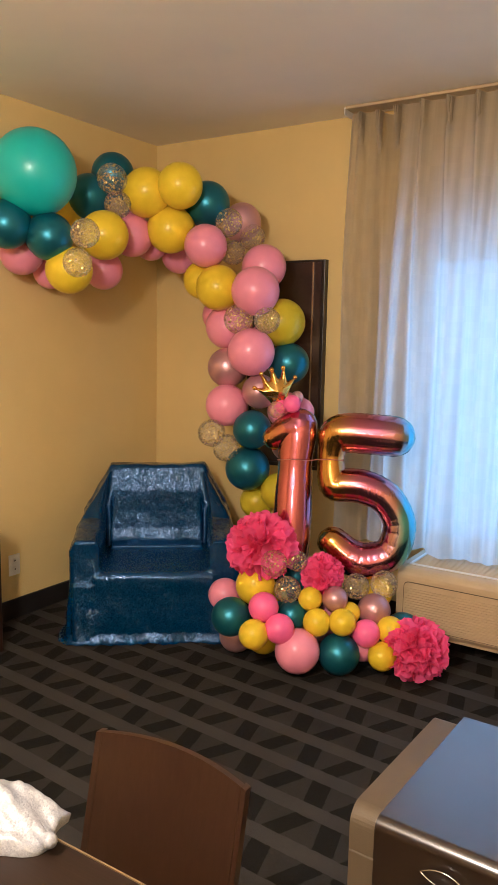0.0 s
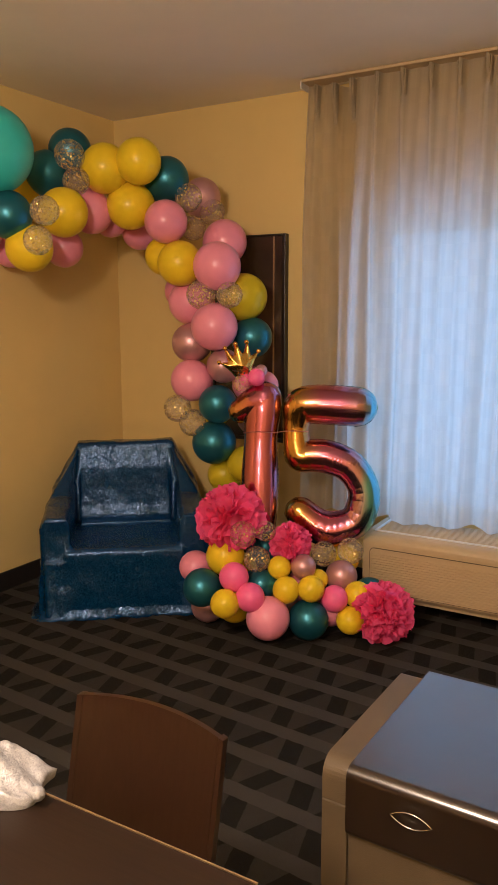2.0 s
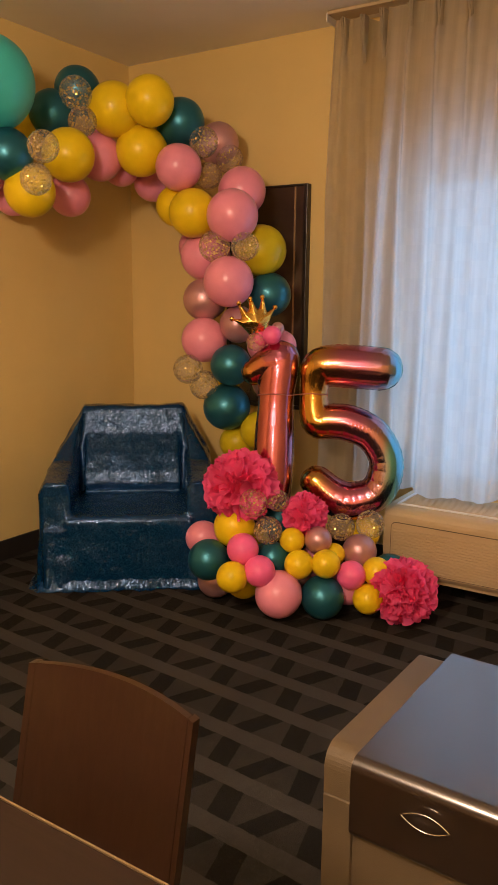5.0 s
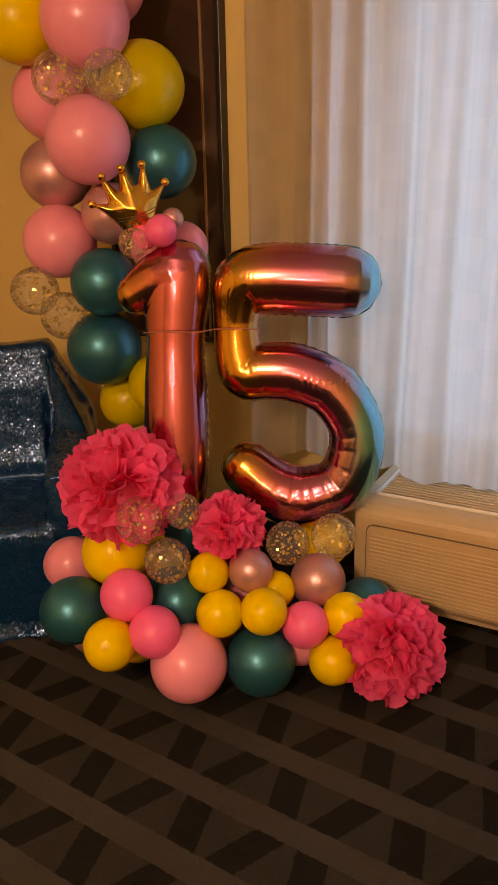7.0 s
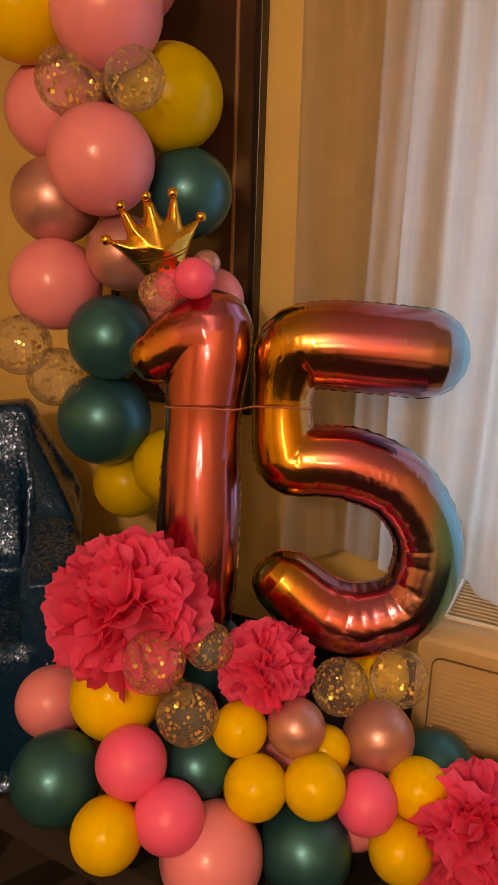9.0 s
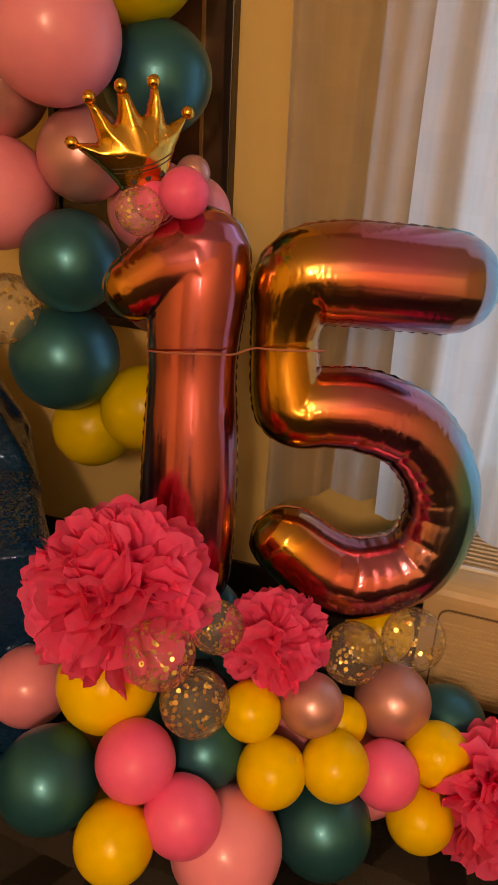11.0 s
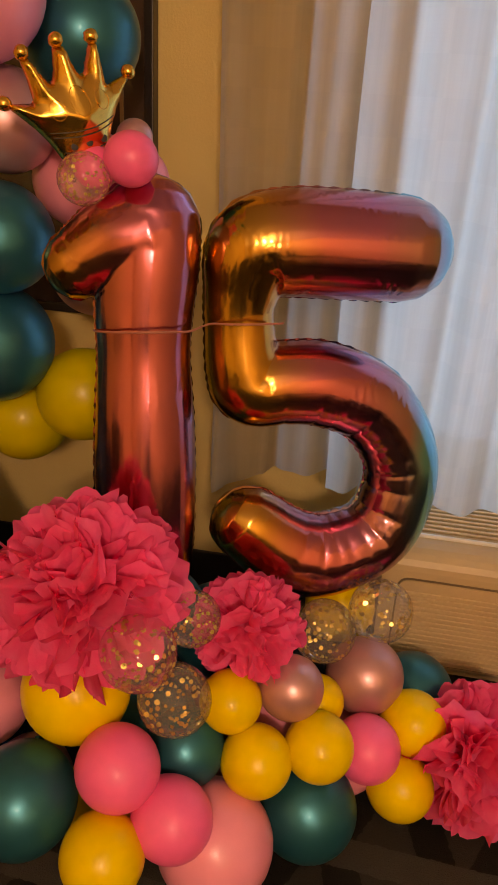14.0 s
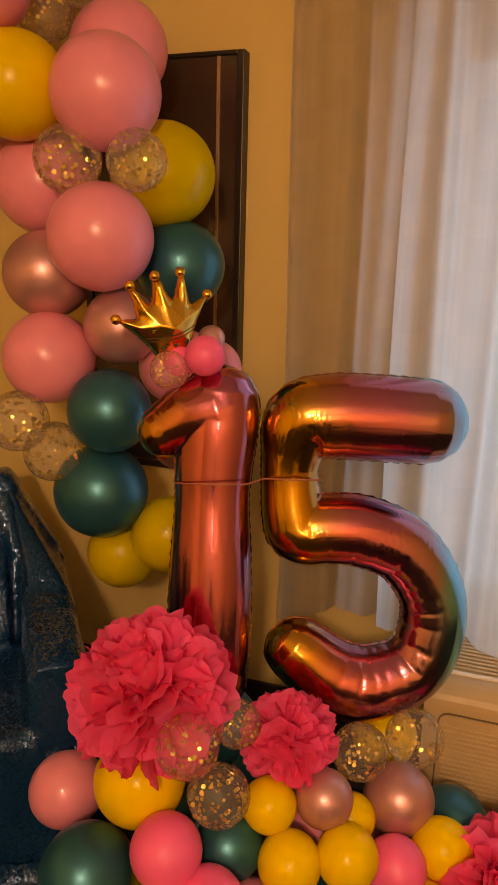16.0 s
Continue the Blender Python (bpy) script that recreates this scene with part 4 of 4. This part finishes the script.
BALLOONS = [
    ("pink", 1.171, -0.871, 0.280, 0.083),
    ("teal", 1.318, -1.032, 0.247, 0.094),
    ("yellow", 1.364, -0.892, 0.373, 0.097),
    ("hot", 1.473, -0.990, 0.314, 0.072),
    ("yellow", 1.475, -1.076, 0.211, 0.070),
    ("hot", 1.570, -1.004, 0.236, 0.070),
    ("teal", 1.557, -0.867, 0.255, 0.073),
    ("pink", 1.634, -0.946, 0.125, 0.106),
    ("mauve", 1.245, -0.870, 0.088, 0.088),
    ("teal", 1.784, -0.817, 0.102, 0.098),
    ("yellow", 1.628, -0.822, 0.338, 0.058),
    ("yellow", 1.687, -0.863, 0.249, 0.066),
    ("yellow", 1.795, -0.814, 0.258, 0.065),
    ("mauve", 1.730, -0.767, 0.343, 0.062),
    ("yellow", 1.780, -0.710, 0.269, 0.053),
    ("mauve", 1.867, -0.621, 0.275, 0.080),
    ("hot", 1.885, -0.742, 0.202, 0.066),
    ("yellow", 1.972, -0.664, 0.213, 0.066),
    ("yellow", 1.961, -0.725, 0.102, 0.068),
    ("clear", 1.494, -0.941, 0.517, 0.064),
    ("clear", 1.553, -0.825, 0.510, 0.051),
    ("clear", 1.542, -0.892, 0.386, 0.065),
    ("clear", 1.776, -0.631, 0.377, 0.065),
    ("clear", 1.884, -0.552, 0.388, 0.067),
    ("turq", 0.379, -1.345, 2.302, 0.200),
    ("teal", 0.292, -1.437, 2.060, 0.115),
    ("teal", 0.414, -1.290, 2.014, 0.115),
    ("yellow", 0.125, -0.889, 2.210, 0.104),
    ("teal", 0.265, -0.870, 2.278, 0.115),
    ("teal", 0.351, -0.782, 2.394, 0.114),
    ("yellow", 0.536, -0.727, 2.298, 0.128),
    ("yellow", 0.725, -0.684, 2.322, 0.118),
    ("teal", 0.735, -0.458, 2.263, 0.122),
    ("yellow", 0.602, -0.608, 2.118, 0.126),
    ("yellow", 0.467, -0.974, 2.054, 0.125),
    ("pink", 0.421, -0.712, 2.086, 0.114),
    ("pink", 0.386, -0.519, 2.069, 0.098),
    ("pink", 0.312, -0.819, 1.899, 0.105),
    ("yellow", 0.464, -1.214, 1.863, 0.115),
    ("pink", 0.156, -1.237, 1.953, 0.109),
    ("pink", 0.117, -1.009, 1.884, 0.095),
    ("pink", 0.441, -0.323, 2.019, 0.106),
    ("pink", 0.815, -0.580, 2.027, 0.114),
    ("yellow", 0.731, -0.490, 1.859, 0.104),
    ("yellow", 0.878, -0.546, 1.812, 0.121),
    ("pink", 1.016, -0.319, 1.932, 0.122),
    ("pink", 1.094, -0.521, 1.793, 0.127),
    ("mauve", 0.845, -0.282, 2.184, 0.106),
    ("pink", 0.589, -0.110, 1.682, 0.111),
    ("pink", 0.863, -0.425, 1.610, 0.125),
    ("clear", 0.467, -0.914, 2.340, 0.078),
    ("clear", 0.489, -0.897, 2.214, 0.070),
    ("clear", 0.753, -1.395, 1.999, 0.066),
    ("clear", 0.720, -1.409, 1.872, 0.066),
    ("clear", 0.875, -0.454, 2.160, 0.074),
    ("clear", 0.930, -0.305, 2.097, 0.07),
    ("clear", 0.865, -0.399, 2.008, 0.068),
    ("clear", 1.021, -0.566, 1.648, 0.078),
    ("clear", 1.187, -0.551, 1.644, 0.069),
    ("shaded_yellow", 1.154, -0.351, 1.637, 0.128),
    ("pink", 1.087, -0.541, 1.480, 0.125),
    ("mauve", 0.907, -0.492, 1.392, 0.108),
    ("teal", 1.192, -0.330, 1.420, 0.112),
    ("mauve", 1.103, -0.478, 1.273, 0.093),
    ("pink", 0.929, -0.527, 1.191, 0.115),
    ("teal", 1.098, -0.532, 1.073, 0.104),
    ("teal", 1.051, -0.498, 0.856, 0.121),
    ("shaded_yellow", 1.064, -0.414, 0.660, 0.096),
    ("shaded_yellow", 1.211, -0.435, 0.740, 0.100),
    ("clear", 0.911, -0.639, 1.050, 0.074),
    ("clear", 0.971, -0.585, 0.970, 0.074),
    ("hot", 1.383, -0.615, 1.233, 0.045),
    ("clears", 1.318, -0.657, 1.202, 0.043),
    ("mauve", 1.358, -0.521, 1.260, 0.032),
    # those seen between and behind the others
    ("yellow", 0.165, -1.50, 2.20, 0.110), ("yellow", 1.02, -0.43, 1.02, 0.085), ("mauve", 1.215, -0.345, 0.985, 0.095),
    ("pink", 1.20, -0.36, 1.17, 0.100), ("pink", 1.305, -0.40, 1.17, 0.080), ("hot", 1.315, -0.60, 1.215, 0.036),
    ("teal", 1.98, -0.52, 0.17, 0.085), ("teal", 1.44, -0.62, 0.36, 0.09), ("teal", 1.55, -0.58, 0.30, 0.10),
    ("yellow", 1.42, -0.90, 0.13, 0.085), ("pink", 1.84, -0.68, 0.12, 0.085), ("yellow", 1.80, -0.43, 0.30, 0.08), ("pink", 1.70, -0.68, 0.22, 0.09),
    ("teal", 1.45, -0.75, 0.17, 0.10), ("mauve", 1.60, -0.70, 0.12, 0.10), ("yellow", 1.28, -0.62, 0.20, 0.10),
    ("pink", 1.18, -0.62, 0.33, 0.10),
]
for k, (kind, x, y, z, r) in enumerate(BALLOONS):
    c = Vector((x, y, max(z, r * 0.985)))
    near = min(SPINE, key=lambda s: (s - c).length)
    d = ((c - near).normalized() * 0.75 + Vector((0.42, -0.72, 0.0)) * 0.8).normalized()
    q = d.to_track_quat("Z", "Y")
    ob = new("clear_balloon" if kind.startswith("clear") else "balloon", MESH[kind])
    ob.matrix_world = Matrix.LocRotScale(c, q, (r * 0.985,) * 3)
    low = z < 0.5 and y < -0.5
    tagged(ob, WORDS[kind] + (" in the heap" if low else " in the garland"), "balloon", "balloon heap" if low else "balloon garland")
    part("knot", KNOT[kind], None, ob)
    if kind.startswith("clear"):
        ob.visible_shadow = False
        dots = part("confetti", DOTS[k % 5], None, ob, "gold foil dots")
        tagged(dots, kind="stuff")

# ---- foil number balloons ----
def foil_number(name, m, strokes, label):
    ob = thing(name, m, label, "balloon", "foil number balloons")
    bm = bmesh.new()
    for rows in strokes:
        path = smooth_path(rows, 12)
        length = [0.0]
        for a, b in zip(path, path[1:]):
            length.append(length[-1] + float(np.linalg.norm(a[:2] - b[:2])))
        turns = []
        for i in range(len(path)):
            a, b, c = path[max(i - 4, 0)], path[i], path[min(i + 4, len(path) - 1)]
            v1, v2 = (b - a)[:2], (c - b)[:2]
            turns.append(float(v1[0] * v2[1] - v1[1] * v2[0]) / (np.linalg.norm(v1) * np.linalg.norm(v2) + 1e-6))

        def crease(i, ang, length=length, turns=turns):
            bend = turns[i] if 3 < i < len(turns) - 4 else 0.0
            inner = max(0.0, -math.cos(ang) * (1 if bend > 0 else -1))
            pinch = (0.5 + 0.5 * math.cos(length[i] * 2 * math.pi / 0.046 + 2.0 * math.sin(length[i] * 21))) ** 7
            return 1 - min(0.11, abs(bend) * 0.26) * inner ** 0.6 * pinch

        tube(bm, path, 40, 1.0, crease)
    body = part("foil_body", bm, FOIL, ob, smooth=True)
    remeshed(body, 0.004, 2)
    # crimped welded rim round the middle of the tube
    for rows in strokes:
        path = smooth_path(rows, 12)
        bm = bmesh.new()
        loop = []
        for s in (1, -1):
            seq = path if s == 1 else path[::-1]
            for i in range(len(seq)):
                t = seq[min(i + 1, len(seq) - 1)][:2] - seq[max(i - 1, 0)][:2]
                t = t / np.linalg.norm(t)
                side = np.array([t[1], -t[0]])
                loop.append((seq[i][:2], side, seq[i][2]))
            t = seq[-1][:2] - seq[-2][:2]
            t = t / np.linalg.norm(t)
            for a in range(15, 180, 15):
                side = np.array([t[1], -t[0]]) * math.cos(radians(a)) + t * math.sin(radians(a))
                loop.append((seq[-1][:2], side, seq[-1][2]))
        vs = []
        for i, (c, side, r) in enumerate(loop):
            p, q = c + side * (r * 0.97), c + side * (r * 1.0 + 0.0022 + 0.0014 * math.sin(i * 2.1))
            vs.append((bm.verts.new((p[0], 0.0, p[1])), bm.verts.new((q[0], 0.004 + 0.0030 * math.sin(i * 1.9), q[1]))))
        for a, b in zip(vs, vs[1:] + vs[:1]):
            bm.faces.new((a[0], b[0], b[1], a[1]))
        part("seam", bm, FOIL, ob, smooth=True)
    return ob


FIVE = [(0.152, 0.313, 0.098), (0.04, 0.319, 0.099), (-0.081, 0.322, 0.097), (-0.15, 0.306, 0.09), (-0.173, 0.234, 0.07), (-0.176, 0.177, 0.065), (-0.164, 0.093, 0.073), (-0.142, 0.058, 0.079), (-0.074, 0.061, 0.082), (0.008, 0.054, 0.084), (0.116, 0.009, 0.081), (0.188, -0.09, 0.078), (0.189, -0.194, 0.08), (0.14, -0.278, 0.083), (0.024, -0.315, 0.091), (-0.064, -0.291, 0.087), (-0.145, -0.232, 0.078)]
ONE = [[(0.022, 0.32, 0.091), (0.017, 0.258, 0.092), (0.010, 0.171, 0.087), (0.008, 0.095, 0.084), (0.007, -0.012, 0.091), (0.006, -0.122, 0.095), (0.004, -0.253, 0.094), (0.006, -0.314, 0.087)],
       [(0.016, 0.306, 0.094), (-0.036, 0.292, 0.084), (-0.082, 0.270, 0.068), (-0.101, 0.259, 0.060)]]
TURN = 23
FIVE = [(x * 0.945, z, r) for x, z, r in FIVE]
foil_number("foil_number_five", pose(1.713, -0.461, 0.774, -6, 0, TURN), [FIVE], "shiny gold-to-rose foil balloon shaped as the number 5, window's blue painted on its right")
foil_number("foil_number_one", pose(1.395, -0.612, 0.800, -9, 0, TURN), ONE, "shiny gold-to-rose foil balloon shaped as the number 1, bluish reflection painted on its back")
tie = thing("ribbon_tie", pose(0, 0, 0), "thin ribbon tying the two foil numbers together", "ribbon")
bm = bmesh.new()
ax, out_of = Vector((math.cos(radians(TURN)), math.sin(radians(TURN)), 0)), Vector((math.sin(radians(TURN)), -math.cos(radians(TURN)), 0))
loop = []
for c, r, angles in ((Vector((1.402, -0.592, 0.945)), 0.096, (185, 160, 130, 100, 70, 45)), (Vector((1.560, -0.510, 0.952)), 0.080, (150, 120, 90, 60, 35))):
    loop += [c + ax * r * math.cos(radians(q)) + out_of * r * math.sin(radians(q)) + Vector((0, 0, 0.24 * r * math.sin(radians(q)))) for q in angles]
loop = smooth_path(loop, 5)
rows = [[bm.verts.new((p[0] + 0, p[1] + dy, p[2] + dz)) for dy, dz in ((0, -0.002), (0.002, 0), (0, 0.002), (-0.002, 0))] for p in loop]
for a, b in zip(rows, rows[1:]):
    for k in range(4):
        bm.faces.new((a[k], a[(k + 1) % 4], b[(k + 1) % 4], b[k]))
part("ribbon", bm, RIBBON, tie)


# ---- foil crown ----
def inflated(outline, step, puff):
    """A two-sided cushion from a closed outline in the x-z plane."""
    from mathutils.geometry import delaunay_2d_cdt
    edge = []
    for (ax, az), (bx, bz) in zip(outline, outline[1:] + outline[:1]):
        n = max(1, int(math.hypot(bx - ax, bz - az) / step))
        edge += [(ax + (bx - ax) * i / n, az + (bz - az) * i / n) for i in range(n)]
    pts = np.array(edge)
    nxt = np.roll(pts, -1, 0)

    def inside(p):
        c = ((pts[:, 1] > p[1]) != (nxt[:, 1] > p[1]))
        with np.errstate(divide="ignore", invalid="ignore"):
            xs = (nxt[:, 0] - pts[:, 0]) * (p[1] - pts[:, 1]) / (nxt[:, 1] - pts[:, 1]) + pts[:, 0]
        return (np.count_nonzero(c & (p[0] < xs)) % 2) == 1

    lo, hi = pts.min(0), pts.max(0)
    inner = []
    for x in np.arange(lo[0], hi[0], step):
        for z in np.arange(lo[1], hi[1], step):
            p = np.array([x, z])
            if inside(p) and np.linalg.norm(pts - p, axis=1).min() > step * 0.6:
                inner.append(p)
    allp = [Vector(p) for p in edge] + [Vector(p) for p in inner]
    n = len(edge)
    co, _, faces, *_ = delaunay_2d_cdt(allp, [(i, (i + 1) % n) for i in range(n)], [], 1, 1e-6)
    bm = bmesh.new()
    depth = [puff * math.sqrt(max(0.0, np.linalg.norm(pts - np.array(c), axis=1).min())) if i >= n else 0.0 for i, c in enumerate(co)]
    f = [bm.verts.new((c[0], -d, c[1])) for c, d in zip(co, depth)]
    b = [f[i] if i < n else bm.verts.new((c[0], d, c[1])) for i, (c, d) in enumerate(zip(co, depth))]
    for tri in faces:
        try:
            bm.faces.new([f[i] for i in tri])
            if any(i >= n for i in tri):
                bm.faces.new([b[i] for i in reversed(tri)])
        except ValueError:
            pass
    return bm


PUFF = 0.185
half = [(0.0, 0.024), (0.024, 0.025), (0.042, 0.030), (0.049, 0.046), (0.058, 0.064), (0.071, 0.084), (0.086, 0.103), (0.101, 0.121), (0.099, 0.128), (0.082, 0.125), (0.067, 0.121), (0.062, 0.125),
        (0.062, 0.152), (0.064, 0.182), (0.051, 0.184), (0.040, 0.162), (0.031, 0.146), (0.024, 0.145), (0.017, 0.157), (0.010, 0.188)]
outline = half + [(-x, z) for x, z in half[::-1][:-1]]


def skin(x, z):
    """How far the crown's front bulges at (x, z): grows with the distance to the outline."""
    near = 1.0
    for (ax, az), (bx, bz) in zip(outline, outline[1:] + outline[:1]):
        dx, dz = bx - ax, bz - az
        k = min(1.0, max(0.0, ((x - ax) * dx + (z - az) * dz) / (dx * dx + dz * dz)))
        near = min(near, math.hypot(x - ax - k * dx, z - az - k * dz))
    return -PUFF * math.sqrt(near)


def bead(points, thick, closed=False):
    """A thin raised line lying on the crown's front through points (x, z)."""
    bm = bmesh.new()
    rows = []
    for x, z in points:
        y = skin(x, z)
        rows.append([bm.verts.new((x + dx, y + dy, z + dz)) for dx, dy, dz in ((0, thick, -thick), (0, -thick, -thick * 0.4), (0, -thick, thick * 0.4), (0, thick, thick))])
    for a, b in zip(rows, rows[1:] + (rows[:1] if closed else [])):
        for k in range(4):
            bm.faces.new((a[k], a[(k + 1) % 4], b[(k + 1) % 4], b[k]))
    return bm


crown = thing("crown_balloon", pose(1.306, -0.593, 1.207, 0, -15, 44), "small shiny gold foil crown balloon with balls on its points", "balloon")
part("crown_body", inflated(outline, 0.005, PUFF), GOLD, crown, smooth=True)
for x, z in ((0.107, 0.131), (0.058, 0.192), (0.0, 0.198), (-0.058, 0.192), (-0.107, 0.131)):
    bm = bmesh.new()
    bmesh.ops.create_uvsphere(bm, u_segments=14, v_segments=10, radius=0.0115)
    for v in bm.verts:
        v.co *= 1 + 0.10 * math.sin(v.co.x * 700 + x * 90) * math.sin(v.co.z * 600)
    part("crown_ball", bm, GOLD, crown, smooth=True, m=pose(x, 0, z))
for z, w in ((0.036, 0.040), (0.062, 0.052), (0.070, 0.056)):
    part("crown_band", bead([(w * (k / 10 - 1), z + 0.006 * (k / 10 - 1) ** 2) for k in range(21)], 0.0013), GRILLE_DARK, crown)
for x, z, rx, rz in ((0.0, 0.112, 0.015, 0.022), (-0.038, 0.106, 0.012, 0.015), (0.038, 0.106, 0.012, 0.015)):
    loop = [(x + rx * math.cos(math.pi * k / 14), z + rz * math.sin(math.pi * k / 14)) for k in range(28)]
    part("embossed_oval", bead(loop, 0.0009, True), GOLD, crown, smooth=True)
for x in (-0.026, 0.0, 0.026):
    bm = bmesh.new()
    bmesh.ops.create_uvsphere(bm, u_segments=12, v_segments=8, radius=0.006)
    part("printed_dot", bm, GRILLE_DARK, crown, smooth=True, m=pose(x, skin(x, 0.049), 0.049) @ Matrix.Diagonal((1, 0.25, 1, 1)))


# ---- tissue paper pom-poms ----
def petal_mesh(seed):
    """A creased tissue petal along +z from the pom's heart: cupped, fanned out and cut to a few blunt points."""
    rng = random.Random(seed)
    bm = bmesh.new()
    n, m = 12, 7
    a1, a2, lean = rng.uniform(0, 6), rng.uniform(0, 6), rng.uniform(-0.16, 0.20)
    wide, cup = rng.uniform(0.30, 0.44), rng.uniform(0.10, 0.24)
    tips = [1.0 + (0.055 if i % 4 == 2 else -0.03 if i % 4 == 0 else 0.02) + rng.uniform(-0.015, 0.015) for i in range(n + 1)]
    rows = []
    for j in range(m + 1):
        t = j / m
        w = 0.05 + wide * t ** 0.75 * (1 - 0.12 * t ** 4)
        row = []
        for i in range(n + 1):
            s = i / n * 2 - 1
            fold = (0.040 * math.sin(s * 5 + a1) + 0.020 * math.sin(s * 11 + a2)) * t
            z = 0.15 + 0.85 * t * (1 - 0.20 * abs(s) ** 2.4)
            if j == m:
                z *= tips[i]
            row.append(bm.verts.new((w * s, cup * t * s * s + fold + lean * t ** 3, z)))
        rows.append(row)
    for a, b in zip(rows, rows[1:]):
        for i in range(n):
            bm.faces.new((a[i], a[i + 1], b[i + 1], b[i]))
    return finish("tissue_petal", bm, TISSUE, True)


PETALS = [petal_mesh(20 + k) for k in range(8)]


def pom(x, y, z, r, count, seed, label):
    rng = random.Random(seed)
    ob = thing("tissue_pompom", pose(x, y, z), label, "pom-pom", "tissue pom-poms")
    bm = bmesh.new()
    bmesh.ops.create_icosphere(bm, subdivisions=2, radius=r * 0.5)
    part("heart", bm, TISSUE, ob, smooth=True)
    for k in range(count):
        zc = 1 - 2 * (k + 0.5) / count
        a = k * 2.39996 + rng.uniform(-0.25, 0.25)
        d = Vector((math.cos(a) * math.sqrt(1 - zc * zc), math.sin(a) * math.sqrt(1 - zc * zc), zc))
        d = (d + Vector([rng.uniform(-0.16, 0.16) for _ in range(3)])).normalized()
        q = d.to_track_quat("Z", "Y") @ Euler((rng.uniform(-0.25, 0.25), rng.uniform(-0.25, 0.25), rng.uniform(0, 6.28))).to_quaternion()
        s = r * rng.uniform(0.84, 1.05)
        for _, bx, by, bz, br in BALLOONS:
            while s > 0.45 * r and (Vector((x, y, z)) + d * s - Vector((bx, by, bz))).length < br * 1.12:
                s -= 0.05 * r
        part("tissue_petal", PETALS[rng.randrange(8)], None, ob, m=Matrix.LocRotScale((0, 0, 0), q, (s, s, s)))
    return ob


pom(1.379, -0.862, 0.555, 0.168, 170, 1, "large hot-pink tissue-paper pom-pom resting on balloons")
pom(1.639, -0.728, 0.432, 0.106, 110, 2, "small hot-pink tissue-paper pom-pom below the foil numbers")
pom(2.095, -0.657, 0.146, 0.148, 150, 3, "hot-pink tissue-paper pom-pom lying on the carpet")
